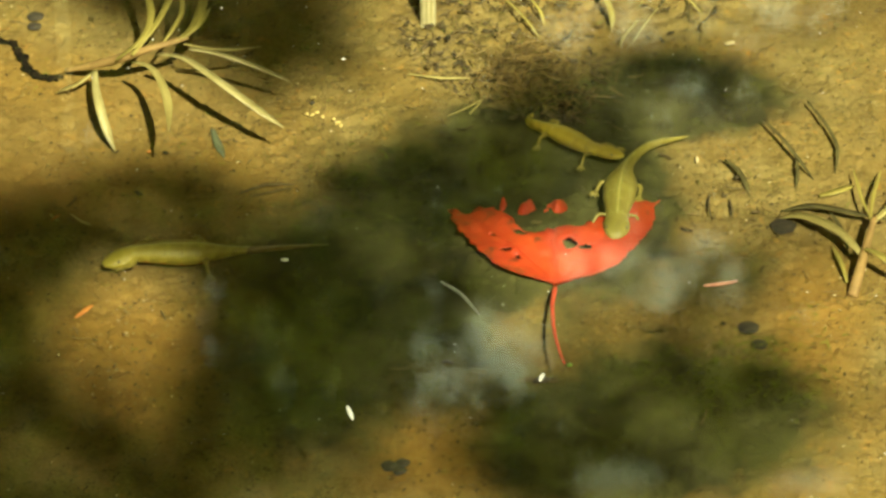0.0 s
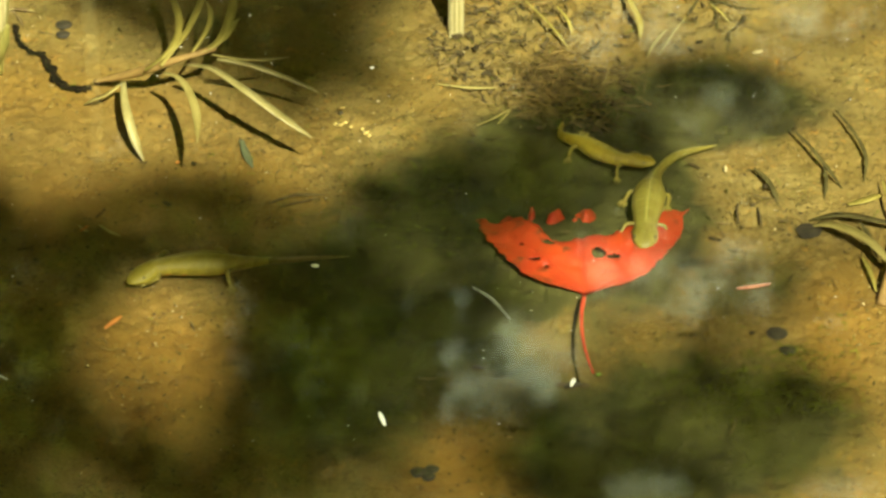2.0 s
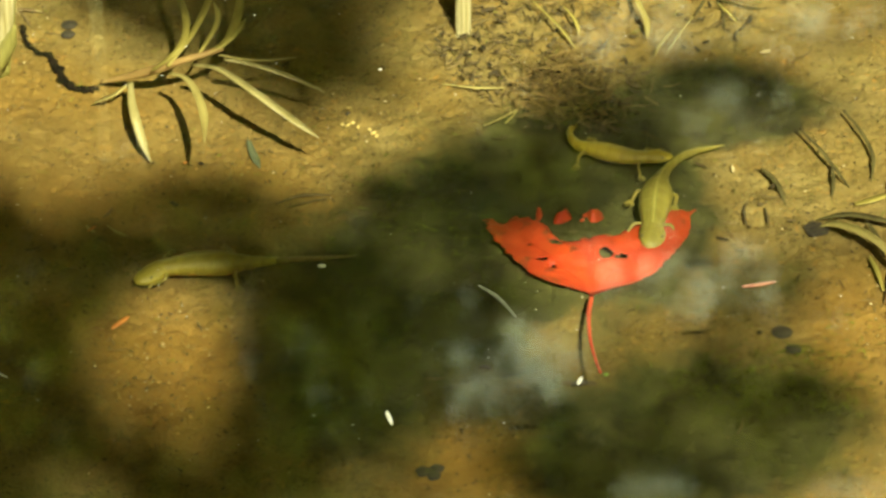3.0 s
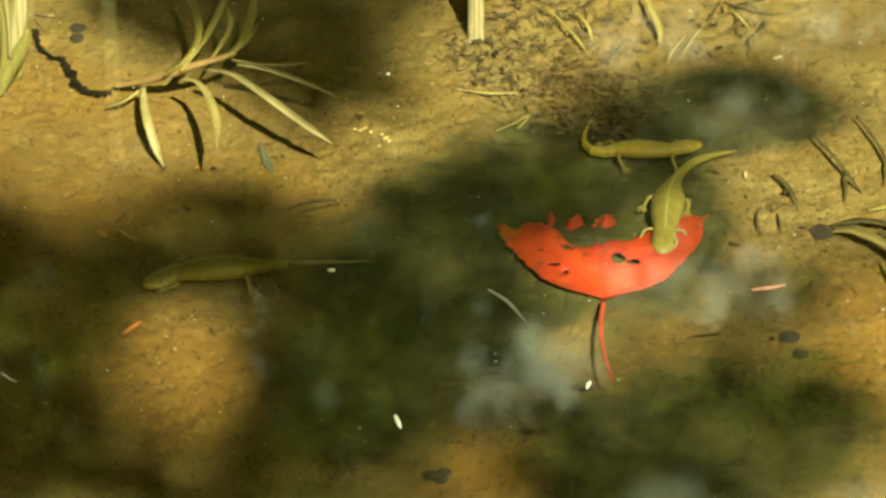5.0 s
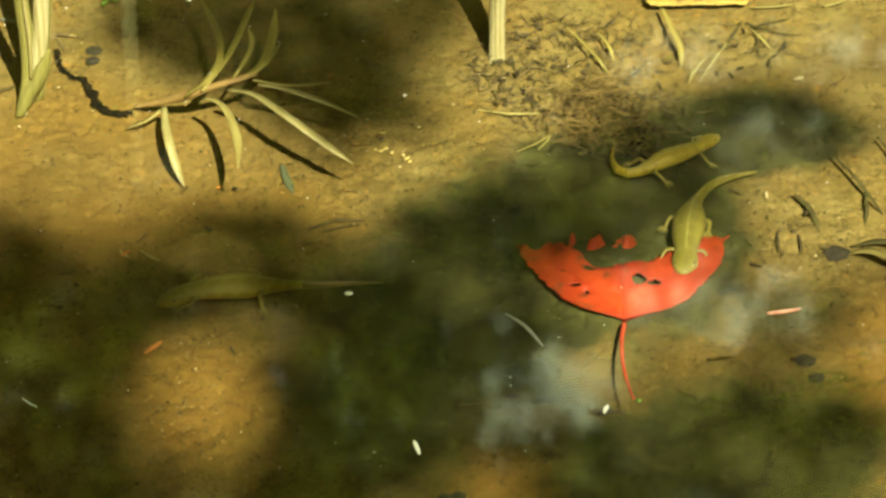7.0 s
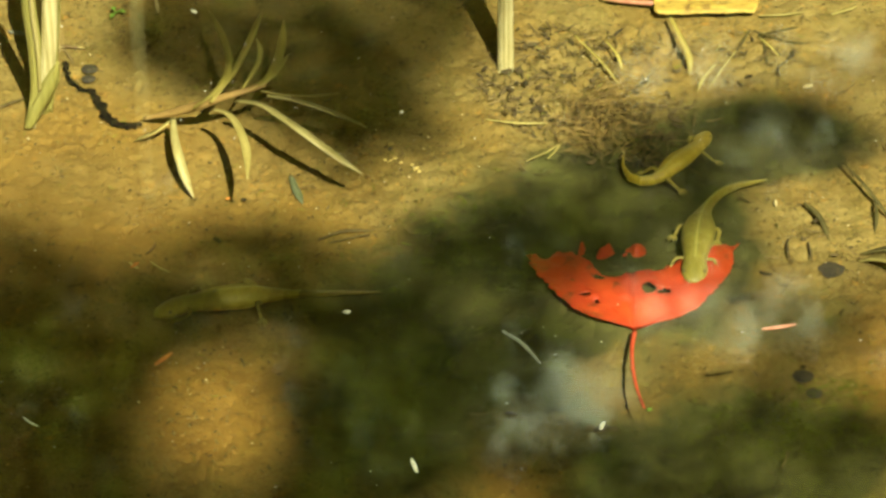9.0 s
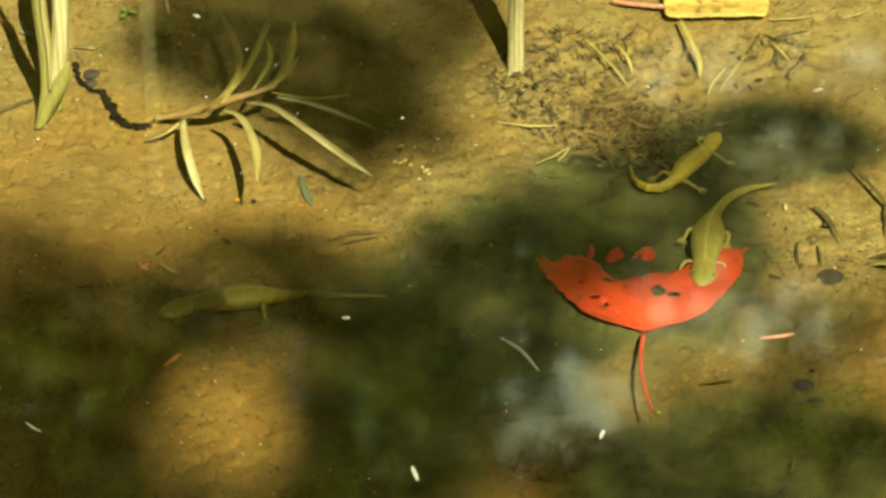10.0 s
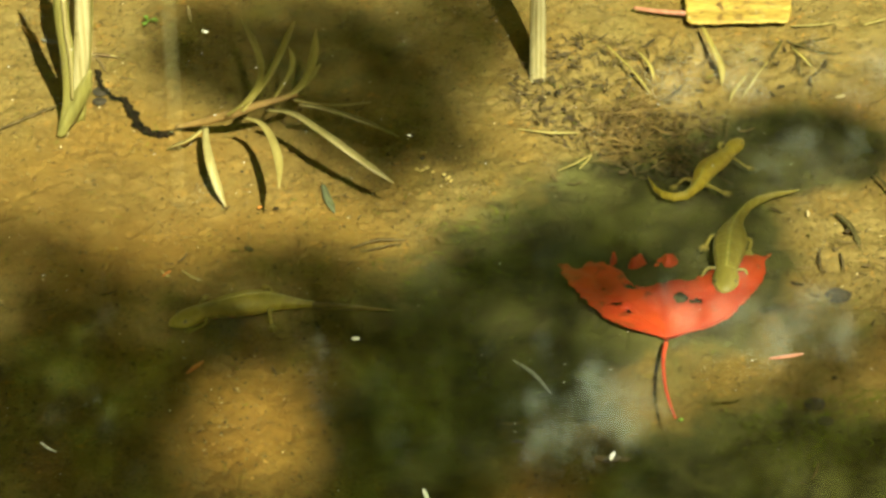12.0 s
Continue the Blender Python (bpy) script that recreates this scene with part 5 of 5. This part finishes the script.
for pts in ([(-0.0352, 0.0902, 0.001), (-0.0325, 0.0887, 0.003)], [(-0.0326, 0.0925, 0.001), (-0.0305, 0.092, 0.002)], [(-0.0232, 0.0833, 0.001), (-0.0206, 0.0832, 0.003)], [(-0.0348, 0.1045, 0.001), (-0.0321, 0.101, 0.004)], [(-0.037, 0.0916, 0.001), (-0.0354, 0.0906, 0.002)], [(-0.0297, 0.0888, 0.001), (-0.0282, 0.0888, 0.002)], [(-0.0245, 0.0874, 0.001), (-0.023, 0.0864, 0.002)], [(-0.0214, 0.082, 0.001), (-0.0198, 0.0814, 0.002)]):
    pod("pebble", "tiny pale yellow pebble on the silt", "pebble", pts, 0.0008, YELLOW_GRIT, 0.9)
pod("pebble", "tiny dark pebble on the silt", "pebble", [(-0.0348, 0.1008, 0.001), (-0.0327, 0.0999, 0.001)], 0.0013, DARK_BIT_SHADOW, 0.9)
for pts in ([(0.1448, 0.0267, 0.002), (0.1438, 0.0184, 0.003), (0.1445, 0.0095, 0.002)], [(0.1534, 0.0237, 0.002), (0.1539, 0.0158, 0.003), (0.1541, 0.0103, 0.002)]):
    pod("twig", "small dark rotten twig on the silt", "twig", pts, 0.0006, DARK_LITTER)
pod("leaf_scrap", "pale grey spindle-shaped scrap on the silt", "leaf scrap", [(-0.2179, 0.2012, 0.002), (-0.2089, 0.1966, 0.003)], 0.0013, GREY_BIT)
pod("leaf_scrap", "tan curled scrap of leaf on the silt", "leaf scrap", [(-0.2276, 0.2133, 0.002), (-0.2217, 0.2017, 0.004), (-0.2163, 0.1942, 0.002)], 0.0018, OCHRE_CRUMB)
pod("leaf_scrap", "pale upright sliver of leaf", "leaf scrap", [(-0.1487, 0.2289, 0.003), (-0.1467, 0.2168, 0.002)], 0.0009, GRIT)
pod("twig", "small brown twig beside the reed", "twig", [(-0.1932, 0.1881, 0.002), (-0.1859, 0.1856, 0.003), (-0.1795, 0.1851, 0.002)], 0.0009, ROOT)
sprout = holder("sprout", pose(-0.1674, 0.2205, 0.003), "small bright green seedling with two leaves", "seedling")
for pts in ([(-0.167, 0.2158, 0.003), (-0.1644, 0.2142, 0.005), (-0.162, 0.2142, 0.004)], [(-0.167, 0.2158, 0.003), (-0.1685, 0.2102, 0.005), (-0.1696, 0.2098, 0.004)], [(-0.167, 0.2158, 0.003), (-0.1677, 0.2157, 0.005), (-0.1692, 0.2173, 0.005)]):
    part("leaf", blade_mesh(np.array(pts) - np.array((-0.1674, 0.2205, 0.003)), 0.0022, SPROUT, 0.0003, 10), sprout)

# floating and drifting small things: rows of seconds, x, y
FLOATERS = {
    "seed": ([(0, -0.0139, -0.2236), (0.5, -0.0137, -0.2232), (1, -0.0132, -0.223), (1.5, -0.0131, -0.2214), (2, -0.0128, -0.2211), (2.5, -0.0127, -0.2205), (3, -0.0129, -0.2204), (5, -0.0142, -0.2194), (5.5, -0.0136, -0.2197), (6, -0.0143, -0.2206), (6.5, -0.0143, -0.2217), (7, -0.0149, -0.2229), (9, -0.0201, -0.228), (9.5, -0.0214, -0.23), (10, -0.0231, -0.2316), (10.5, -0.0243, -0.234), (11, -0.0259, -0.2364), (11.5, -0.0272, -0.2383), (12, -0.0274, -0.2411)], [(-0.0012, 0.0042, 0), (0.0010, -0.0042, 0)], 0.0009, GLINT, "white elongated seed floating on the water"),
    "fluff": ([(0, -0.0416, -0.1221), (0.5, -0.0415, -0.1217), (1, -0.041, -0.1215), (1.5, -0.041, -0.1202), (2, -0.041, -0.1192), (2.5, -0.0406, -0.1192), (3, -0.0411, -0.119), (5, -0.0422, -0.1186), (5.5, -0.042, -0.1184), (6, -0.0425, -0.1193), (6.5, -0.043, -0.12), (7, -0.0437, -0.1207), (9, -0.0484, -0.1261), (9.5, -0.0502, -0.1277), (10, -0.0524, -0.129), (10.5, -0.0541, -0.1316), (11, -0.0556, -0.1341), (11.5, -0.0571, -0.1361), (12, -0.0575, -0.1382)], [(-0.0016, 0, 0), (0.0016, 0, 0)], 0.0009, WHITE, "white speck of fluff floating on the water"),
    "petal": ([(0, 0.1367, -0.1388), (0.5, 0.1369, -0.1378), (1, 0.1375, -0.1371), (1.5, 0.139, -0.1352), (2, 0.1387, -0.1344), (2.5, 0.1391, -0.1335), (3, 0.1379, -0.1333), (5, 0.1369, -0.1316), (5.5, 0.1367, -0.1316), (6, 0.135, -0.1322), (6.5, 0.1349, -0.1329), (7, 0.1345, -0.1334), (9, 0.128, -0.1386), (9.5, 0.1261, -0.14), (10, 0.1234, -0.1425), (10.5, 0.1219, -0.1445), (11, 0.1194, -0.1473), (11.5, 0.1178, -0.1496), (12, 0.1175, -0.1514)], [(-0.007, -0.0012, 0), (0, -0.0004, 0.0004), (0.007, 0.002, 0)], 0.0009, PINK, "pale pink splinter floating on the water"),
    "curl": ([(0, 0.0306, -0.1482), (0.5, 0.0308, -0.1476), (1, 0.0309, -0.1469), (1.5, 0.0316, -0.146), (2, 0.0316, -0.1451), (2.5, 0.0317, -0.1444), (3, 0.0312, -0.1439), (5, 0.0301, -0.1432), (5.5, 0.0303, -0.1434), (6, 0.0294, -0.1435), (6.5, 0.0303, -0.1457), (7, 0.0286, -0.1457), (9, 0.0233, -0.1511), (9.5, 0.0208, -0.1523), (10, 0.019, -0.154), (10.5, 0.018, -0.1571), (11, 0.016, -0.1597), (11.5, 0.0141, -0.1614), (12, 0.0147, -0.1643)], [(-0.008, 0.011, 0), (0, 0.001, 0.001), (0.007, -0.011, 0)], 0.0008, GREY_BIT, "pale grey curled sliver floating on the water"),
    "dot": ([(0, -0.0185, 0.0261), (0.5, -0.0178, 0.0259), (1, -0.018, 0.0261), (1.5, -0.0184, 0.0268), (2, -0.0184, 0.0272), (2.5, -0.018, 0.0273), (3, -0.018, 0.026), (5, -0.0198, 0.0266), (5.5, -0.0197, 0.0263), (6, -0.0204, 0.0265), (6.5, -0.021, 0.0257), (7, -0.0219, 0.0256), (9, -0.0272, 0.0207), (9.5, -0.0293, 0.019), (10, -0.0311, 0.0175), (10.5, -0.0329, 0.016), (11, -0.0348, 0.0137), (11.5, -0.0365, 0.0121), (12, -0.0376, 0.0098)], [(-0.0008, 0, 0), (0.0008, 0, 0)], 0.0006, WHITE, "white speck floating on the water"),
    "fleck": ([(9, -0.1216, 0.1031), (9.5, -0.1236, 0.1022), (10, -0.125, 0.1004), (10.5, -0.1265, 0.0986), (11, -0.1279, 0.0965), (11.5, -0.1299, 0.0953), (12, -0.1308, 0.0938)], [(-0.0014, 0.001, 0), (0.0014, -0.001, 0)], 0.0009, WHITE, "cream fleck floating on the water"),
    "thread": ([(2, -0.1652, -0.1921), (2.5, -0.1673, -0.191), (3, -0.1683, -0.1905), (5, -0.1696, -0.1905), (5.5, -0.1691, -0.1907), (6, -0.1689, -0.192), (6.5, -0.1693, -0.1925), (7, -0.1695, -0.1939), (9, -0.173, -0.1984), (9.5, -0.1738, -0.2004), (10, -0.1752, -0.2015), (10.5, -0.1764, -0.2034), (11, -0.1774, -0.2056), (11.5, -0.1782, -0.2073), (12, -0.1778, -0.2094)], [(-0.003, 0.003, 0), (0, -0.0005, 0), (0.0035, -0.003, 0)], 0.0004, WHITE, "white thread floating on the water"),
}
FLY_ROWS = [(0, 0.0618, -0.2032), (0.5, 0.062, -0.2031), (1, 0.0625, -0.2024), (1.5, 0.0627, -0.2012), (2, 0.0627, -0.2004), (2.5, 0.0632, -0.1997), (3, 0.0626, -0.1992), (5, 0.0613, -0.1985), (5.5, 0.0616, -0.198), (6, 0.0609, -0.1988), (6.5, 0.0605, -0.1997), (7, 0.0598, -0.2008), (9, 0.0541, -0.2056), (9.5, 0.0524, -0.2078), (10, 0.0506, -0.2093), (10.5, 0.0489, -0.2117), (11, 0.0469, -0.2147), (11.5, 0.0459, -0.2165), (12, 0.0455, -0.2186)]
DRIFT = [(0.0, 16.5, 9.1), (1.5, 16.6, 11.1), (3.0, 15.5, 12.1), (5.0, 13.5, 13.1), (6.0, 12.6, 12.4), (7.0, 11.1, 10.8), (9.0, 5.4, 5.4), (10.5, 0, 0), (12.0, -3.8, -6.6)]
FLOATERS["midge"] = ([(t, x + 0.0661, y - 0.0693) for t, x, y in FLOATERS["fluff"][0]], [(-0.0024, 0.0004, 0), (0, 0.0002, 0.0004), (0.0026, -0.0004, 0)], 0.0008, DARK_BIT_SHADOW, "small dark drowned midge floating on the water")
floating = []
for name, (rows, pts, w, mat, label) in FLOATERS.items():
    c = spline(pts, 12)
    s = np.linspace(0, 1, 12)
    ob = new(name, mesh(name, *loft(c, w * np.sin(np.pi * (0.08 + 0.84 * s)) ** 0.6, 0.6 * w * np.sin(np.pi * (0.08 + 0.84 * s)) ** 0.6, 8), mat))
    tagged(ob, label, "floating bit")
    floating.append((ob, rows))


def build_fly():
    """A drowned fly with spread wings, floating on the water."""
    fly = holder("drowned_fly", pose(0, 0, WATER), "drowned dark fly with spread wings and a pale spot, floating", "fly")
    s = np.linspace(0, 1, 12)
    w = 0.0016 * np.sin(np.pi * (0.07 + 0.86 * s)) ** 0.7
    part("body", mesh("body", *loft(spline([(-0.0035, -0.0008, 0), (0, 0, 0.0006), (0.0035, 0.001, 0)], 12), w, w * 0.8, 8), DARK_BIT_SHADOW), fly, "dark body")
    # the highlight on the fly, put in as a pale piece
    part("spot", mesh("spot", *loft(spline([(-0.0008, -0.0018, 0.0012), (0.0008, 0.0024, 0.0018)], 12), w * 0.6, w * 0.45, 8), GLINT), fly, "pale piece put in for a white glint")
    for sx in (-1, 1):
        ring = [(sx * (0.0022 + 0.0024 * (1 + math.cos(a))), 0.0004 + 0.0015 * math.sin(a) - 0.0004 * sx, 0.0003) for a in np.linspace(0, 2 * math.pi, 16, endpoint=False)]
        v = ring + [(p, q, r - 0.0001) for p, q, r in ring]
        f = [tuple(range(16)), tuple(range(31, 15, -1))] + [(k, 16 + k, 16 + (k + 1) % 16, (k + 1) % 16) for k in range(16)]
        part("wing", mesh("wing", v, f, DARK_LITTER, False), fly, "flat brown wing")
    return fly


floating.append((build_fly(), FLY_ROWS))


def husk(label, discs, x, y, ragged=0.1):
    """Flat dark discs that slide over the bed in place of shadows from the water's skin."""
    h = holder("shadow_discs", pose(x, y, 0.0022), label, "husk")
    for dx, dy, r in discs:
        ring = [(math.cos(a) * r * (1 + ragged * math.sin(5 * a)), math.sin(a) * r * (1 + ragged * math.cos(3 * a))) for a in np.linspace(0, 2 * math.pi, 20, endpoint=False)]
        v = [(0, 0, 0.0006)] + [(p * 0.7, q * 0.7, 0.0004) for p, q in ring] + [(p, q, -0.0002) for p, q in ring]
        f = [(0, 1 + k, 1 + (k + 1) % 20) for k in range(20)] + [(1 + k, 21 + k, 21 + (k + 1) % 20, 1 + (k + 1) % 20) for k in range(20)]
        part("husk", mesh("husk", v, f, DARK_BIT_SHADOW), h, "", pose(dx, dy, 0))
    return h


# shadows of dimples in the water's skin, put in as dark discs
dimple_shadows = []
for label, t0, x, y, discs in (
        ("pair of round dark discs put in for drifting dimple shadows", 5.5, -0.169, 0.1711, ((0, 0.0042, 0.0040), (0, -0.0042, 0.0034))),
        ("cluster of dark discs put in for drifting dimple shadows", 1.5, 0.0047, -0.1641, ((-0.003, 0, 0.0036), (0.0025, 0.002, 0.003), (0.001, -0.003, 0.003))),
        ("two round dark discs put in for drifting dimple shadows", 1.5, 0.154, -0.0757, ((0.002, 0.006, 0.0046), (0.0060, -0.006, 0.0036)))):
    h = husk(label, discs, x, y, 0.03 if len(discs) == 2 else 0.1)
    d0 = [np.interp(t0, [r[0] for r in DRIFT], [r[i] for r in DRIFT]) / 1000 for i in (1, 2)]
    dimple_shadows.append((h, [(t, x + dx / 1000 - d0[0], y + dy / 1000 - d0[1]) for t, dx, dy in DRIFT]))
h = husk("oval dark disc put in for a drifting dimple shadow", ((0, 0, 0.0058),), 0, 0)
dimple_shadows.append((h, [(0, 0.1762, 0.0025), (0.5, 0.1759, 0.0037), (1, 0.1758, 0.0044), (1.5, 0.1755, 0.0051), (2, 0.1751, 0.0059), (2.5, 0.1756, 0.0069), (3, 0.1755, 0.0071), (5, 0.1729, 0.0096), (5.5, 0.1723, 0.0098), (6, 0.1721, 0.0096), (6.5, 0.17, 0.0088), (7, 0.1696, 0.009), (9, 0.1625, 0.0024), (9.5, 0.1611, 0.0017), (10, 0.1578, 0.0002), (10.5, 0.1558, -0.0019), (11, 0.1531, -0.0051), (11.5, 0.151, -0.0071), (12, 0.1507, -0.009)]))


# ---- litter ----
def scatter(rng, n, box, blobs, start=0.0, bare=False):
    """Random places, as dense as the blobs say; bare: off the darkened patches."""
    x, y = rng.uniform(box[0], box[1], n), rng.uniform(box[2], box[3], n)
    keep = rng.uniform(size=n) < paint(x, y, blobs, start)
    if bare:
        keep &= paint(x, y, SLIME_SHADE, 0.0, 0.75) < 0.22
    return list(zip(x[keep], y[keep]))


VIEW = (-0.24, 0.24, -0.22, 0.30)
PILE = [(0.044, 0.1494, 0.0345, 0.0388, 1), (0.0777, 0.121, 0.0315, 0.0428, 1), (0.0578, 0.1735, 0.0509, 0.0296, 0.8), (0.1247, 0.1735, 0.0402, 0.0246, 0.35), (0.1546, 0.009, 0.0226, 0.026, 0.4)]
HEAP = (0.0, 0.18, 0.07, 0.22)
rng = np.random.default_rng(12)
tagged(scraps("leaf_litter", scatter(rng, 5000, VIEW, PILE, 0.015) + scatter(rng, 1100, HEAP, PILE), 0.0066, 0.0006, LITTER, rng, 0.0028, 0.5, 0.7), "brown shredded plant litter on the silt", "litter", kind="stuff")
tagged(scraps("dark_litter", scatter(rng, 13000, VIEW, PILE, 0.20), 0.0016, 0.0005, DARK_LITTER, rng, 0.0012, 0.6, 0.5), "dark crumbs of rotten leaves on the silt", "litter", kind="stuff")
tagged(scraps("rotten_bits", scatter(rng, 1700, VIEW, PILE, 0.006) + scatter(rng, 220, HEAP, PILE), 0.0048, 0.0018, DARK_LITTER, rng, 0.0016, 0.6, 0.4), "dark flakes of rotten leaf on the silt", "litter", kind="stuff")
CLUMP = [(0.0656, 0.1219, 0.0223, 0.026, 1), (0.0772, 0.107, 0.013, 0.0163, 0.6)]
tagged(scraps("rootlets", scatter(rng, 5200, HEAP, CLUMP), 0.0130, 0.0005, ROOTLET, rng, 0.0040, 0.7, 0.5), "matted brown rootlets and rotten stems on the silt", "litter", kind="stuff")
tagged(scraps("grit", scatter(rng, 900, VIEW, [(-0.1143, -0.0898, 0.0313, 0.0484, 1), (-0.0269, 0.0886, 0.0155, 0.0138, 1)], 0.25, True), 0.0010, 0.0007, GRIT, rng, 0.0008, 0.2, 0.2), "pale grains of grit on the silt", "grit", kind="stuff")
tagged(scraps("ochre_crumbs", scatter(rng, 5200, VIEW, [(-0.1118, -0.0898, 0.0337, 0.0525, 1), (-0.0269, 0.0795, 0.0361, 0.0275, 0.6), (-0.0243, 0.0859, 0.0088, 0.0064, 1), (-0.1241, 0.0615, 0.0667, 0.0548, 0.25)], 0.05, True), 0.0018, 0.0008, OCHRE_CRUMB, rng, 0.0009, 0.5, 0.4), "orange-brown crumbs of rotten leaf on the silt", "litter", kind="stuff")
tagged(scraps("silt_crumbs", scatter(rng, 15000, VIEW, [(-0.03, 0.075, 0.06, 0.035, 1), (-0.1143, -0.0898, 0.04, 0.055, 0.5), (0.15, 0.01, 0.03, 0.04, 1)], 0.3, True), 0.0013, 0.0009, SILT_CRUMB, rng, 0.0004, 0.4, 0.3), "crumbly lumps of tan silt", "silt", kind="stuff")
# green tufts laid on the bed where bright foliage reflects in the water
GREEN_REFLECTIONS = [(0.1549, -0.1016, 0.036, 0.0277, 0.35), (0.1305, -0.1094, 0.0287, 0.0236, 0.35), (-0.0205, -0.0659, 0.0292, 0.062, 0.12), (-0.006, 0.009, 0.0351, 0.0525, 0.12), (0.1834, -0.0739, 0.0146, 0.0243, 0.12)]
tagged(scraps("algae", scatter(rng, 110000, VIEW, GREEN_REFLECTIONS, 0.004), 0.0030, 0.0003, REFLECTED_GREEN, rng, 0.0030, 0.6, 0.6), "green thread tufts put in for reflected foliage", "algae", kind="stuff")


def build_specks():
    """Pollen and dust on the water's skin, one drifting film."""
    rng = np.random.default_rng(31)
    verts, faces = [], []
    for k in range(420):
        x, y, r = rng.uniform(-0.26, 0.26), rng.uniform(-0.26, 0.3), 0.00018 + 0.00032 * rng.uniform() ** 4
        b = len(verts)
        verts += [(x + r * 1.4, y, 0), (x, y + r, 0), (x - r, y, 0), (x, y - r, 0), (x, y, r), (x, y, -r * 0.5)]
        faces += [tuple(b + i for i in f) for f in ((0, 1, 4), (1, 2, 4), (2, 3, 4), (3, 0, 4), (1, 0, 5), (2, 1, 5), (3, 2, 5), (0, 3, 5))]
    ob = new("pollen", mesh("pollen", verts, faces, WHITE))
    return tagged(ob, "pale pollen and dust specks floating on the water", "pollen", kind="stuff")


pollen = build_specks()


# ---- what moves ----
def motions():
    for (thing, joints), poses, length in ((newt_a, NEWT_A, 0.102), (newt_b, NEWT_B, 0.098), (newt_c, NEWT_C, 0.080)):
        roots, parts_rows = newt_rows(poses, length)
        walk(thing, roots)
        for (ob, a, b), rows in zip(joints, parts_rows):
            walk(ob, rows)
    for ob, rows in floating:
        first, last = rows[0], rows[-1]
        path = [(t, pose(x, y, WATER + 0.0003)) for t, x, y in rows]
        if first[0] > 0:
            path.insert(0, (0.0, pose(first[1] + 0.002, first[2] + 0.001, WATER + 0.0003)))
        walk(ob, path)
    for ob, rows in dimple_shadows:
        walk(ob, [(t, pose(x, y, 0.0022)) for t, x, y in rows])
    walk(pollen, [(t, pose(dx / 1000, dy / 1000, WATER + 0.0002)) for t, dx, dy in DRIFT])
    walk(BOUGHS["main"], [(0.0, pose(-0.003, 0.004, 0)), (5.5, pose(0, 0, 0)), (12.0, pose(0.005, -0.019, 0))])
    walk(BOUGHS["left"], [(0.0, pose(-0.001, 0.029, 0)), (2.5, pose(0.003, 0.021, 0)), (5.5, pose(0, 0, 0)), (12.0, pose(0.006, -0.020, 0))])
    walk(BOUGHS["near"], [(0.0, pose(-0.048, 0.012, 0)), (2.5, pose(-0.020, 0.010, 0)), (5.5, pose(0, 0, 0)), (12.0, pose(0.014, -0.024, 0))])
    walk(BOUGHS["far"], [(0.0, pose(0, 0.016, 0)), (5.5, pose(0, 0, 0)), (9.0, pose(0.003, -0.009, 0)), (12.0, pose(0.004, -0.015, 0))])
    walk(BOUGHS["side"], [(0.0, pose(-0.015, 0.003, 0)), (3.0, pose(-0.008, 0.003, 0)), (5.5, pose(0, 0, 0)), (12.0, pose(0.003, -0.004, 0))])
    walk(BOUGHS["low"], [(0.0, pose(-0.006, 0.003, 0)), (5.5, pose(0, 0, 0)), (12.0, pose(0.006, -0.004, 0))])


motions()
